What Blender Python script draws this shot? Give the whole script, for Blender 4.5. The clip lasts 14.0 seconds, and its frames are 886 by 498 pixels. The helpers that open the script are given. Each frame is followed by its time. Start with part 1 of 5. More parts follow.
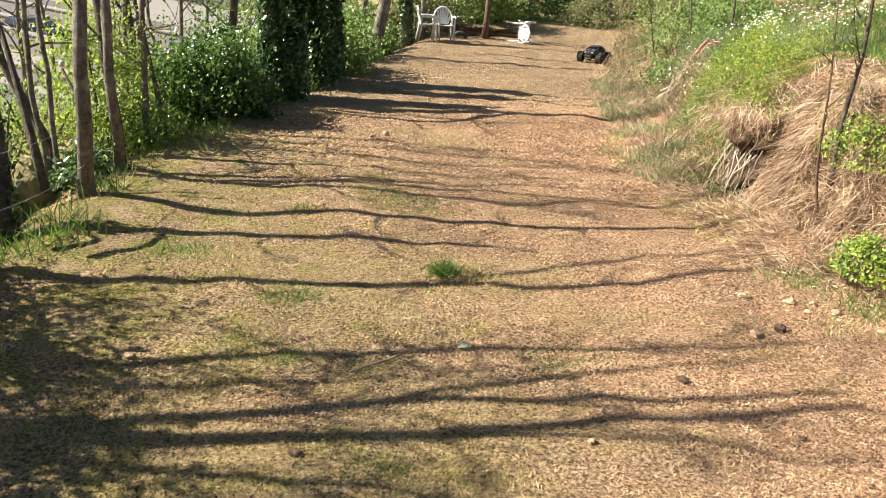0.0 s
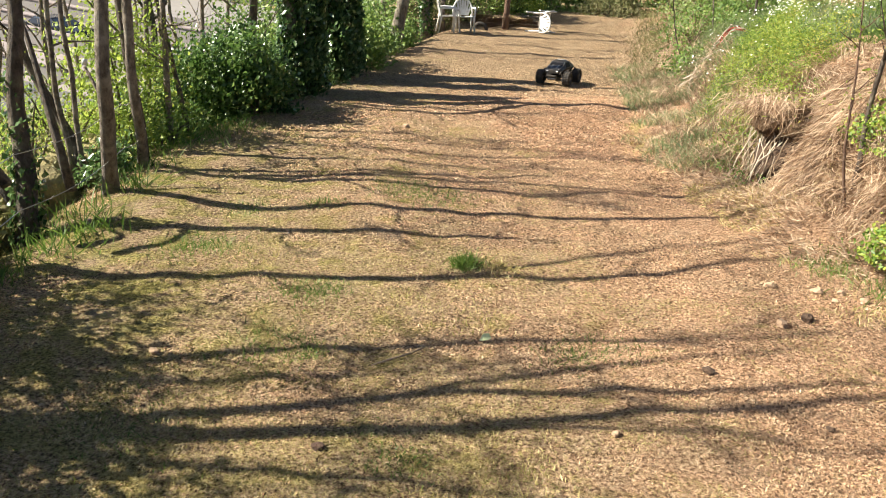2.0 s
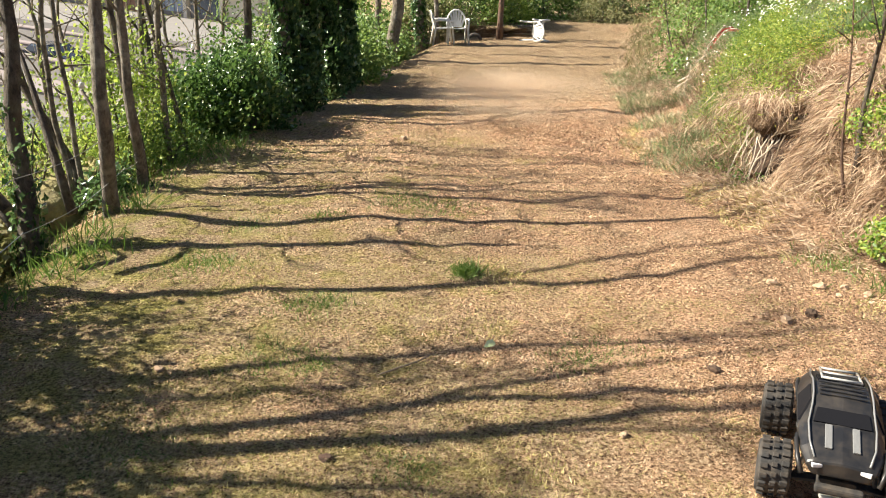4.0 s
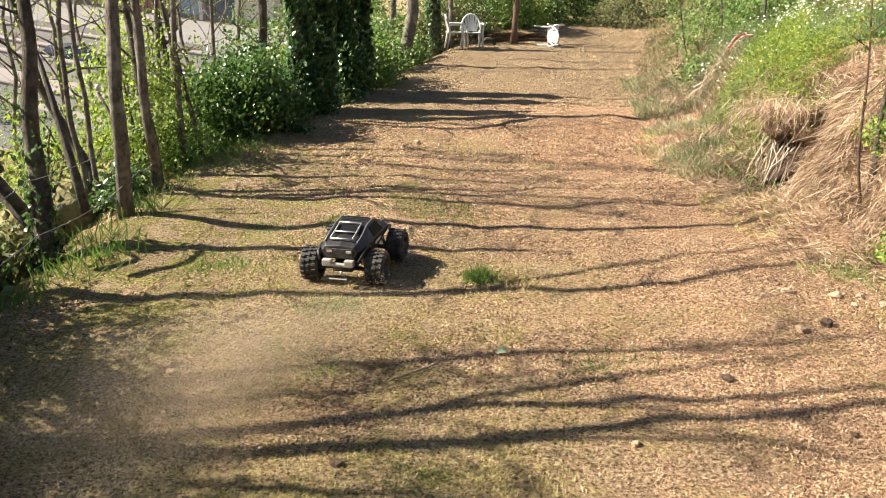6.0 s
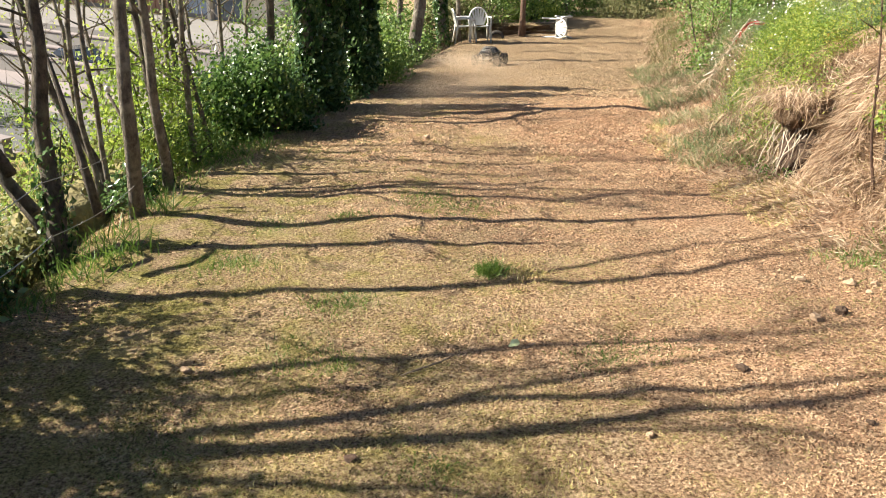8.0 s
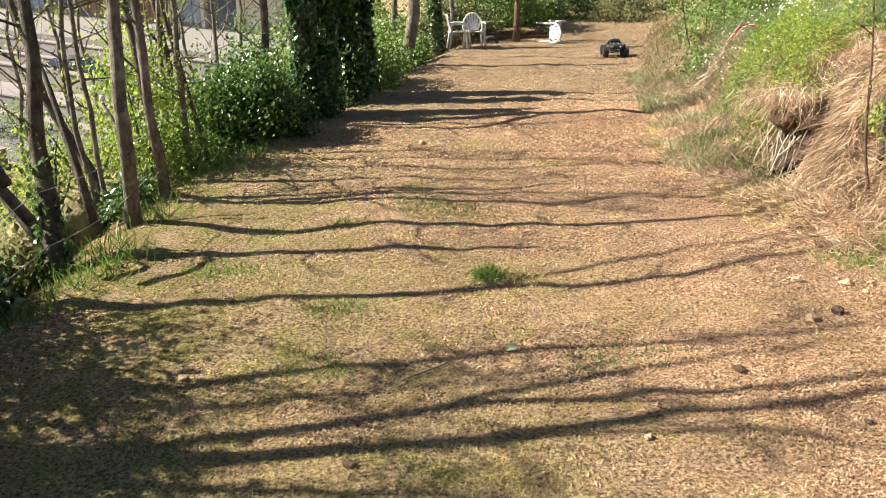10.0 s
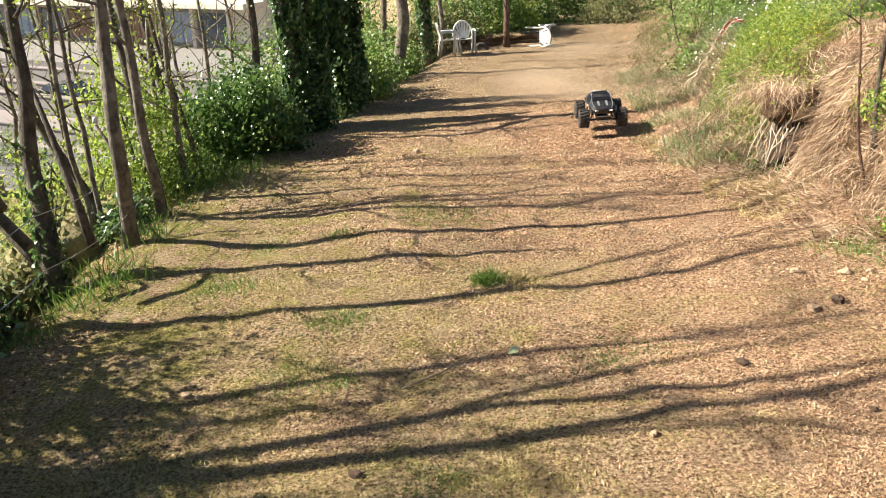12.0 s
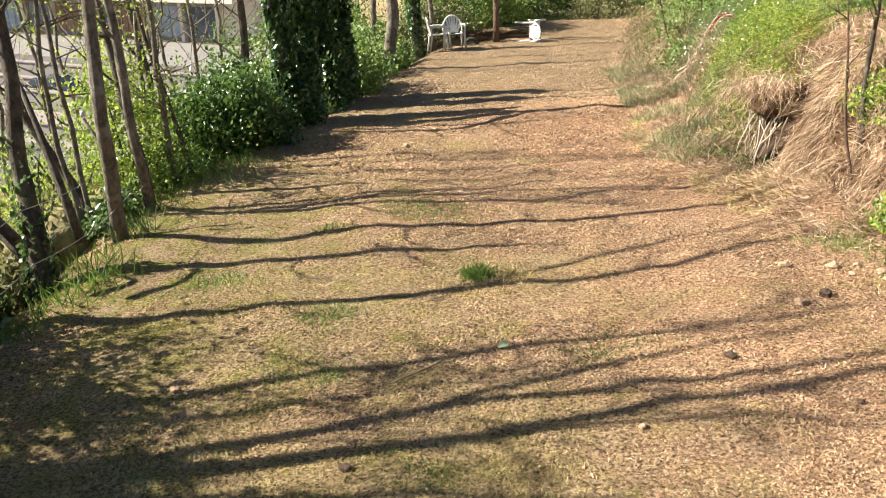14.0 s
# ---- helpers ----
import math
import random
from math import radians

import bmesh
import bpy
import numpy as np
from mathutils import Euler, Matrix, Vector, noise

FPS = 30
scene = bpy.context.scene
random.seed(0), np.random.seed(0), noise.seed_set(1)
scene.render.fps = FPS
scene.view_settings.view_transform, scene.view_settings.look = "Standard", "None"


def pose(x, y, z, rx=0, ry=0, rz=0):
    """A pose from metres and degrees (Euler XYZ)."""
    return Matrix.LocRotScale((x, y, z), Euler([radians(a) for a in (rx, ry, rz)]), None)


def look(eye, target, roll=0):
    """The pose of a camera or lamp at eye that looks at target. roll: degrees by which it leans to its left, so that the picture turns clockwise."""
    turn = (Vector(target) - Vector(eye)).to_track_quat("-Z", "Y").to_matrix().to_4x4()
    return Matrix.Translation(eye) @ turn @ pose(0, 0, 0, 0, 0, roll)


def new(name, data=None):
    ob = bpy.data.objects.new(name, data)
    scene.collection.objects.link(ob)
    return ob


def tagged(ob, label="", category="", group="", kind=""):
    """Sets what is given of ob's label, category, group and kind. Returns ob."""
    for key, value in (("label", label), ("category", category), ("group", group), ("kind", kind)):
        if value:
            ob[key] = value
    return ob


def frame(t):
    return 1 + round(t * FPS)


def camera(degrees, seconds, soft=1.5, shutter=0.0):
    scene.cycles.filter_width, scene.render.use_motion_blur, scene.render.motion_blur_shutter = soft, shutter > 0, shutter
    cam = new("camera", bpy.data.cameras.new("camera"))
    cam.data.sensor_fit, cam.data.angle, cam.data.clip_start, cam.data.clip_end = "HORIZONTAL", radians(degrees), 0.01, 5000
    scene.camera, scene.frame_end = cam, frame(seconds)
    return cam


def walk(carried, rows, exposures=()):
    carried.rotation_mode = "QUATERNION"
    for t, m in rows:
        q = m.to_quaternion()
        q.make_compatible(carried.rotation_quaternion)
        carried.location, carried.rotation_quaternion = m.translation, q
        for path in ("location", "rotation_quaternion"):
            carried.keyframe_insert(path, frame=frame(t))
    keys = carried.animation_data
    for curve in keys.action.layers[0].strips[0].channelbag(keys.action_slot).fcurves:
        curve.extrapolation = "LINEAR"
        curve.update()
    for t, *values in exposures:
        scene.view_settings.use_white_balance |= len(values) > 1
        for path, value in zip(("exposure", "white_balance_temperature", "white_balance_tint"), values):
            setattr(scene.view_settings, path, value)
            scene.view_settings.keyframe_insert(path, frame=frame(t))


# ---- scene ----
cam = camera(56.3, 14.0, soft=1.0)
PATH = [
    (0, (-0.03, -0.041, 2.019), (-0.035, 1.847, 1.359), 3.7),
    (0.5, (-0.033, -0.025, 2.019), (-0.054, 1.854, 1.336), 3.4),
    (1, (-0.031, -0.026, 2.018), (-0.064, 1.853, 1.334), 3.4),
    (1.5, (-0.024, -0.026, 2.02), (-0.07, 1.853, 1.337), 2.9),
    (2, (-0.022, -0.026, 2.018), (-0.081, 1.854, 1.337), 2.5),
    (2.5, (-0.022, -0.027, 2.012), (-0.088, 1.854, 1.335), 1.8),
    (3, (-0.013, -0.031, 2.006), (-0.08, 1.852, 1.336), 1.1),
    (5.5, (-0.014, -0.04, 1.993), (-0.082, 1.854, 1.355), 0.1),
    (6, (-0.015, -0.028, 2.004), (-0.111, 1.863, 1.359), 0.6),
    (6.5, (-0.015, -0.034, 2.0), (-0.124, 1.856, 1.356), 0.2),
    (7, (-0.013, -0.026, 2.001), (-0.128, 1.861, 1.347), 0.0),
    (7.5, (-0.014, -0.025, 2.004), (-0.135, 1.858, 1.34), 0.0),
    (8, (-0.01, -0.026, 2.001), (-0.134, 1.859, 1.344), -0.7),
    (10.5, (-0.002, -0.034, 1.997), (-0.117, 1.856, 1.353), -1.7),
    (11, (0.007, -0.039, 1.992), (-0.112, 1.852, 1.352), -2.8),
    (11.5, (0.003, -0.033, 1.983), (-0.104, 1.863, 1.357), -3.5),
    (12, (0.009, -0.034, 1.984), (-0.108, 1.863, 1.359), -3.8),
    (12.5, (0.011, -0.032, 1.975), (-0.11, 1.865, 1.354), -4.6),
    (13, (0.009, -0.048, 1.98), (-0.075, 1.857, 1.378), -4.4),
    (13.5, (0.008, -0.041, 1.977), (-0.058, 1.863, 1.369), -3.6),
    (14, (0.009, -0.037, 1.978), (-0.084, 1.856, 1.341), -3.6),
]
walk(cam, [(t, look(eye, target, roll)) for t, eye, target, roll in PATH])

# ---- light ----
SUN_EL, SUN_AZ = 39.5, 178.7          # the sun stands over the -x side
sd = Vector((math.cos(radians(SUN_EL)) * math.cos(radians(SUN_AZ)), math.cos(radians(SUN_EL)) * math.sin(radians(SUN_AZ)), math.sin(radians(SUN_EL))))
world = bpy.data.worlds.new("world")
scene.world = world
world.use_nodes = True
wn = world.node_tree
sky = wn.nodes.new("ShaderNodeTexSky")
sky.sky_type, sky.sun_disc = "NISHITA", False
sky.air_density, sky.dust_density = 0.7, 0.6
sky.sun_elevation, sky.sun_rotation = radians(SUN_EL), math.atan2(sd.x, sd.y)
wn.links.new(sky.outputs[0], wn.nodes["Background"].inputs[0])
wn.nodes["Background"].inputs[1].default_value = 0.05
sun = new("sun", bpy.data.lights.new("sun", "SUN"))
sun.data.energy, sun.data.angle, sun.data.color = 5.0, radians(0.55), (1.0, 0.93, 0.80)
sun.matrix_basis = look(sd * 30, (0, 0, 0))
scene.view_settings.exposure = 1.48


# ---- materials ----
def nodes(name):
    m = bpy.data.materials.new(name)
    m.use_nodes = True
    return m, m.node_tree, m.node_tree.nodes["Principled BSDF"]


def nd(nt, kind, **inputs):
    n = nt.nodes.new(kind)
    for k, v in inputs.items():
        s = n.inputs[k.replace("_", " ")]
        if isinstance(v, bpy.types.NodeSocket):
            nt.links.new(v, s)
        else:
            s.default_value = v
    return n


def noise_out(nt, vec, scale, detail=4.0, rough=0.55):
    n = nd(nt, "ShaderNodeTexNoise", Scale=scale, Detail=detail, Roughness=rough)
    nt.links.new(vec, n.inputs["Vector"])
    return n.outputs["Fac"]


def ramp(nt, fac, stops):
    r = nt.nodes.new("ShaderNodeValToRGB")
    nt.links.new(fac, r.inputs[0])
    e = r.color_ramp.elements
    while len(e) < len(stops):
        e.new(0.5)
    for el, (p, c) in zip(e, stops):
        el.position, el.color = p, (*c, 1.0)
    return r.outputs[0]


def mixc(nt, fac, a, b, how="MIX"):
    n = nt.nodes.new("ShaderNodeMix")
    n.data_type, n.blend_type = "RGBA", how
    for s, v in ((n.inputs[0], fac), (n.inputs[6], a), (n.inputs[7], b)):
        if isinstance(v, bpy.types.NodeSocket):
            nt.links.new(v, s)
        else:
            s.default_value = v if isinstance(v, float) else (*v, 1.0)
    return n.outputs[2]


def math_out(nt, op, a, b, clamp=False):
    n = nt.nodes.new("ShaderNodeMath")
    n.operation, n.use_clamp = op, clamp
    for s, v in zip(n.inputs, (a, b)):
        if isinstance(v, bpy.types.NodeSocket):
            nt.links.new(v, s)
        else:
            s.default_value = v
    return n.outputs[0]


def bump(nt, p, height, strength, dist):
    b = nd(nt, "ShaderNodeBump", Strength=strength, Distance=dist, Height=height)
    nt.links.new(b.outputs[0], p.inputs["Normal"])


def obj_vec(nt):
    return nt.nodes.new("ShaderNodeTexCoord").outputs["Object"]


def surface(name, c1, c2, rough=0.7, scale=8.0, fine=60.0, metal=0.0, bumps=0.4, dist=0.005, dirt=None):
    """A plain surface with coarse and fine variation of colour, and a fine relief."""
    m, nt, p = nodes(name)
    v = obj_vec(nt)
    a, b = noise_out(nt, v, scale), noise_out(nt, v, fine, 3.0)
    col = mixc(nt, a, c1, c2)
    col = mixc(nt, math_out(nt, "MULTIPLY", b, 0.35), col, tuple(x * 0.45 for x in c1))
    if dirt:
        col = mixc(nt, math_out(nt, "SUBTRACT", math_out(nt, "MULTIPLY", noise_out(nt, v, scale * 2.3, 6.0), 2.2), 0.9, True), col, dirt)
    nt.links.new(col, p.inputs["Base Color"])
    p.inputs["Roughness"].default_value, p.inputs["Metallic"].default_value = rough, metal
    bump(nt, p, b, bumps, dist)
    return m


def leafy(name, stops, rough=0.5, through_light=0.35, clump=1.2):
    """Leaves or blades: one colour a piece, drifting over the plant, with light coming through."""
    m, nt, p = nodes(name)
    rnd = nt.nodes.new("ShaderNodeNewGeometry").outputs["Random Per Island"]
    drift = noise_out(nt, obj_vec(nt), clump, 3.0)
    fac = math_out(nt, "ADD", math_out(nt, "MULTIPLY", rnd, 0.62), math_out(nt, "MULTIPLY", math_out(nt, "SUBTRACT", drift, 0.36), 1.25), True)
    col = ramp(nt, fac, stops)
    nt.links.new(col, p.inputs["Base Color"])
    p.inputs["Roughness"].default_value = rough
    tr = nd(nt, "ShaderNodeBsdfTranslucent", Color=col)
    mix = nd(nt, "ShaderNodeMixShader", Fac=through_light)
    nt.links.new(p.outputs[0], mix.inputs[1])
    nt.links.new(tr.outputs[0], mix.inputs[2])
    nt.links.new(mix.outputs[0], nt.nodes["Material Output"].inputs[0])
    return m


def bark(name, c1, c2, lichen):
    m, nt, p = nodes(name)
    v = obj_vec(nt)
    mp = nd(nt, "ShaderNodeMapping", Vector=v, Scale=(1.0, 1.0, 0.42))
    ridge = math_out(nt, "SUBTRACT", math_out(nt, "MULTIPLY", noise_out(nt, mp.outputs[0], 26.0, 7.0, 0.75), 2.6), 0.8, True)
    patch = noise_out(nt, v, 5.0, 5.0)
    col = mixc(nt, ridge, c1, c2)
    spots = math_out(nt, "SUBTRACT", math_out(nt, "MULTIPLY", patch, 4.0), 2.1, True)
    col = mixc(nt, spots, col, lichen)
    dark = math_out(nt, "SUBTRACT", math_out(nt, "MULTIPLY", noise_out(nt, v, 9.0, 6.0, 0.7), 4.5), 2.3, True)
    col = mixc(nt, math_out(nt, "MULTIPLY", dark, 0.8), col, tuple(q * 0.5 for q in c1))
    nt.links.new(col, p.inputs["Base Color"])
    p.inputs["Roughness"].default_value = 0.9
    bump(nt, p, math_out(nt, "ADD", ridge, math_out(nt, "MULTIPLY", patch, 1.5)), 1.0, 0.02)
    return m


def earth(name):
    """Trampled dry grass over reddish soil: straw, bare chips and green patches."""
    m, nt, p = nodes(name)
    v = obj_vec(nt)
    sep = nd(nt, "ShaderNodeSeparateXYZ", Vector=v)
    big, mid, fine = noise_out(nt, v, 0.55, 4.0), noise_out(nt, v, 3.2, 6.0, 0.65), noise_out(nt, v, 52.0, 7.0, 0.80)
    straw = ramp(nt, fine, [(0.38, (0.045, 0.026, 0.015)), (0.46, (0.30, 0.195, 0.105)), (0.55, (0.68, 0.50, 0.30)), (0.66, (0.92, 0.77, 0.54))])
    chips = ramp(nt, fine, [(0.37, (0.06, 0.028, 0.016)), (0.45, (0.42, 0.235, 0.13)), (0.54, (0.82, 0.53, 0.325)), (0.65, (0.95, 0.73, 0.52))])
    green = ramp(nt, fine, [(0.37, (0.03, 0.032, 0.008)), (0.46, (0.24, 0.22, 0.05)), (0.60, (0.62, 0.54, 0.17))])
    # bare reddish strip runs along the bank side and over the middle distance
    side = math_out(nt, "ADD", math_out(nt, "MULTIPLY", sep.outputs[0], 0.34), math_out(nt, "MULTIPLY", sep.outputs[1], 0.045))
    past = math_out(nt, "MULTIPLY", math_out(nt, "SUBTRACT", sep.outputs[1], 11.5), 0.22, True)
    side = math_out(nt, "SUBTRACT", side, math_out(nt, "MULTIPLY", past, 2.6))
    bare = math_out(nt, "ADD", side, math_out(nt, "MULTIPLY", math_out(nt, "SUBTRACT", mid, 0.45), 3.0), True)
    col = mixc(nt, bare, straw, chips)
    near = math_out(nt, "MULTIPLY", math_out(nt, "SUBTRACT", 9.5, sep.outputs[1]), 0.07)
    gm = math_out(nt, "ADD", math_out(nt, "MULTIPLY", math_out(nt, "SUBTRACT", mid, 0.53), 8.5), math_out(nt, "SUBTRACT", near, math_out(nt, "ADD", math_out(nt, "MULTIPLY", sep.outputs[0], 0.34), 0.25)))
    gm = math_out(nt, "MULTIPLY", math_out(nt, "SUBTRACT", gm, 0.12, True), math_out(nt, "MULTIPLY", big, 1.5), True)
    col = mixc(nt, gm, col, green)
    stain = math_out(nt, "SUBTRACT", math_out(nt, "MULTIPLY", noise_out(nt, v, 1.3, 8.0, 0.72), 3.4), 1.75, True)
    col = mixc(nt, math_out(nt, "MULTIPLY", stain, 0.6), col, (0.15, 0.082, 0.045))
    # churned soil where wheels land behind the hump
    dx = math_out(nt, "MULTIPLY", math_out(nt, "SUBTRACT", sep.outputs[0], 1.1), 0.75)
    dy = math_out(nt, "MULTIPLY", math_out(nt, "SUBTRACT", sep.outputs[1], 9.9), 0.55)
    ring = math_out(nt, "ADD", math_out(nt, "MULTIPLY", dx, dx), math_out(nt, "MULTIPLY", dy, dy))
    churn = math_out(nt, "SUBTRACT", math_out(nt, "MULTIPLY", mid, 2.4), math_out(nt, "ADD", ring, 0.55), True)
    col = mixc(nt, math_out(nt, "MULTIPLY", churn, 0.55), col, (0.34, 0.17, 0.09))
    pale = math_out(nt, "SUBTRACT", math_out(nt, "MULTIPLY", noise_out(nt, v, 2.1, 5.0, 0.6), 3.0), 1.65, True)
    col = mixc(nt, math_out(nt, "MULTIPLY", pale, 0.75), col, (0.80, 0.61, 0.41))
    clod = noise_out(nt, v, 13.0, 7.0, 0.74)
    # crevice shade put into the colour: low spots between clods go dark
    gap_shade = math_out(nt, "SUBTRACT", 2.7, math_out(nt, "MULTIPLY", clod, 6.2), True)
    col = mixc(nt, math_out(nt, "MULTIPLY", gap_shade, 0.9), col, (0.13, 0.078, 0.04))
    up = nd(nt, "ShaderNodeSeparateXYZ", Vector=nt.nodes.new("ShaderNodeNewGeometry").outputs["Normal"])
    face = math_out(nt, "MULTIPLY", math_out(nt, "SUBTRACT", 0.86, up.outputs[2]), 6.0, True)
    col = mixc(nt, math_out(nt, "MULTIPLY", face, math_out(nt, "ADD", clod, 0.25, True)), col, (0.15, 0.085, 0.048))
    nt.links.new(col, p.inputs["Base Color"])
    p.inputs["Roughness"].default_value = 0.95
    p.inputs["Specular IOR Level"].default_value = 0.15
    bump(nt, p, math_out(nt, "ADD", math_out(nt, "MULTIPLY", fine, 0.8), math_out(nt, "ADD", mid, math_out(nt, "MULTIPLY", clod, 1.8))), 1.0, 0.07)
    return m


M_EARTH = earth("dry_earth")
M_STRAW = leafy("straw", [(0.0, (0.22, 0.12, 0.06)), (0.3, (0.52, 0.34, 0.18)), (0.7, (0.76, 0.54, 0.32)), (1.0, (0.90, 0.73, 0.50))], 0.7, 0.15, 8.0)
M_CHIP = leafy("bark_chips", [(0.0, (0.16, 0.07, 0.035)), (0.3, (0.50, 0.275, 0.15)), (0.65, (0.80, 0.48, 0.29)), (1.0, (0.90, 0.62, 0.40))], 0.85, 0.0, 8.0)
M_CRUMB = leafy("dark_crumbs", [(0.0, (0.02, 0.012, 0.007)), (0.5, (0.07, 0.042, 0.022)), (1.0, (0.17, 0.105, 0.055))], 0.9, 0.0)
M_TURF = leafy("turf", [(0.0, (0.11, 0.12, 0.03)), (0.25, (0.34, 0.31, 0.09)), (0.65, (0.60, 0.49, 0.20)), (1.0, (0.84, 0.70, 0.42))], 0.6, 0.3, 6.0)
M_GRASS = leafy("green_grass", [(0.0, (0.05, 0.11, 0.015)), (0.5, (0.13, 0.22, 0.035)), (1.0, (0.27, 0.34, 0.08))], 0.5, 0.4)
M_IVY = leafy("ivy_leaf", [(0.0, (0.03, 0.065, 0.02)), (0.45, (0.08, 0.15, 0.045)), (0.8, (0.17, 0.26, 0.085)), (1.0, (0.38, 0.42, 0.23))], 0.24, 0.3)
M_LAUREL = leafy("hedge_leaf", [(0.0, (0.035, 0.075, 0.015)), (0.5, (0.095, 0.175, 0.04)), (1.0, (0.27, 0.35, 0.10))], 0.26, 0.35)
M_SPRING = leafy("spring_leaf", [(0.0, (0.13, 0.21, 0.03)), (0.5, (0.30, 0.39, 0.06)), (1.0, (0.54, 0.57, 0.14))], 0.5, 0.55)
M_SHRUB = leafy("shrub_leaf", [(0.0, (0.06, 0.12, 0.02)), (0.5, (0.16, 0.26, 0.05)), (1.0, (0.36, 0.42, 0.11))], 0.5, 0.4)
M_OLIVE = leafy("olive_leaf", [(0.0, (0.07, 0.075, 0.02)), (0.5, (0.18, 0.18, 0.06)), (1.0, (0.34, 0.31, 0.14))], 0.6, 0.3)
M_BRIGHT = leafy("bright_weed", [(0.0, (0.05, 0.10, 0.015)), (0.3, (0.14, 0.24, 0.03)), (0.6, (0.32, 0.40, 0.05)), (0.82, (0.48, 0.49, 0.09)), (0.92, (0.56, 0.44, 0.13)), (1.0, (0.50, 0.26, 0.09))], 0.5, 0.4, 2.5)
M_BLUEGRASS = leafy("blue_green_grass", [(0.0, (0.08, 0.13, 0.05)), (0.5, (0.20, 0.27, 0.11)), (1.0, (0.44, 0.44, 0.24))], 0.5, 0.35)
M_HAY = leafy("hanging_hay", [(0.0, (0.06, 0.036, 0.02)), (0.25, (0.26, 0.165, 0.10)), (0.6, (0.56, 0.40, 0.26)), (1.0, (0.82, 0.68, 0.48))], 0.75, 0.15, 3.0)
M_PETAL = leafy("white_petal", [(0.0, (0.70, 0.70, 0.58)), (1.0, (0.85, 0.84, 0.76))], 0.6, 0.3)
M_BARK = bark("grey_bark", (0.055, 0.042, 0.03), (0.34, 0.28, 0.215), (0.50, 0.46, 0.36))
M_BARK_DARK = bark("dark_bark", (0.028, 0.021, 0.015), (0.20, 0.155, 0.115), (0.32, 0.29, 0.19))
M_BARK_RED = bark("red_brown_bark", (0.10, 0.055, 0.035), (0.22, 0.13, 0.085), (0.25, 0.18, 0.12))
M_TWIG = surface("dry_twig", (0.24, 0.17, 0.11), (0.36, 0.28, 0.19), 0.85, 12.0, 90.0)
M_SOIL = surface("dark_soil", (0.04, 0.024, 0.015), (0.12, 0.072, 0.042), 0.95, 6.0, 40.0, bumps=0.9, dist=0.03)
M_STONE = surface("pale_stone", (0.38, 0.25, 0.15), (0.52, 0.37, 0.24), 0.85, 9.0, 60.0, bumps=0.6, dist=0.01)
M_MOSS = surface("mossy_stone", (0.22, 0.20, 0.07), (0.40, 0.33, 0.15), 0.95, 4.0, 40.0, bumps=0.9, dist=0.03, dirt=(0.10, 0.07, 0.04))
M_CHAIR = surface("white_plastic", (0.78, 0.77, 0.73), (0.70, 0.69, 0.64), 0.45, 4.0, 30.0, bumps=0.1, dist=0.002, dirt=(0.46, 0.42, 0.34))
M_WIRE = surface("galvanised_wire", (0.42, 0.40, 0.37), (0.55, 0.53, 0.5), 0.45, 20.0, 90.0, 0.7)
M_RED = surface("red_plastic", (0.62, 0.05, 0.05), (0.5, 0.1, 0.08), 0.45, 6.0, 40.0)
M_STICK = surface("bleached_stick", (0.55, 0.45, 0.34), (0.68, 0.58, 0.45), 0.8, 8.0, 60.0)
M_BODY = surface("black_lexan", (0.012, 0.012, 0.013), (0.02, 0.02, 0.021), 0.42, 7.0, 60.0, bumps=0.08, dist=0.002, dirt=(0.06, 0.05, 0.04))
M_GLASS = surface("dark_window", (0.008, 0.008, 0.01), (0.012, 0.012, 0.014), 0.55, 5.0, 40.0, bumps=0.03, dist=0.001)
M_GLASS.node_tree.nodes["Principled BSDF"].inputs["Specular IOR Level"].default_value = 0.12
M_RUBBER = surface("dusty_rubber", (0.022, 0.021, 0.02), (0.04, 0.036, 0.031), 0.8, 9.0, 60.0, bumps=0.4, dist=0.004, dirt=(0.11, 0.085, 0.06))
M_RIM = surface("black_chrome_rim", (0.05, 0.05, 0.05), (0.09, 0.088, 0.085), 0.3, 14.0, 60.0, 0.6)
M_SILVER = surface("silver_plastic", (0.55, 0.54, 0.50), (0.66, 0.64, 0.58), 0.35, 9.0, 60.0, 0.3, dirt=(0.35, 0.29, 0.2))
M_RAIL = surface("grey_rail", (0.20, 0.20, 0.195), (0.30, 0.295, 0.28), 0.4, 9.0, 60.0, 0.2)
M_MARK = surface("white_marking", (0.75, 0.75, 0.74), (0.8, 0.8, 0.79), 0.5, 20.0, 80.0, bumps=0.05)
M_SPRINGS = surface("shock_aluminium", (0.45, 0.45, 0.46), (0.6, 0.6, 0.6), 0.3, 20.0, 90.0, 0.9)
M_DUST = leafy("dust_grain", [(0.0, (0.80, 0.63, 0.45)), (1.0, (0.88, 0.72, 0.54))], 1.0, 0.5)
M_TILE = surface("road_asphalt", (0.10, 0.098, 0.098), (0.15, 0.145, 0.14), 0.9, 0.6, 14.0, bumps=0.2)
M_PAVE = surface("pink_paving", (0.25, 0.21, 0.20), (0.34, 0.29, 0.275), 0.85, 0.4, 6.0, bumps=0.2)
M_CONC = surface("grey_concrete", (0.20, 0.185, 0.17), (0.30, 0.28, 0.26), 0.9, 0.8, 12.0, bumps=0.3)
M_RENDER = surface("cream_render", (0.66, 0.60, 0.50), (0.74, 0.68, 0.58), 0.9, 0.5, 10.0, bumps=0.15)
M_SHOP = surface("shop_glass", (0.05, 0.07, 0.10), (0.10, 0.13, 0.17), 0.15, 0.6, 6.0, bumps=0.02)
M_BLUE = surface("blue_shutter", (0.25, 0.31, 0.42), (0.33, 0.40, 0.52), 0.6, 0.7, 9.0, bumps=0.1)
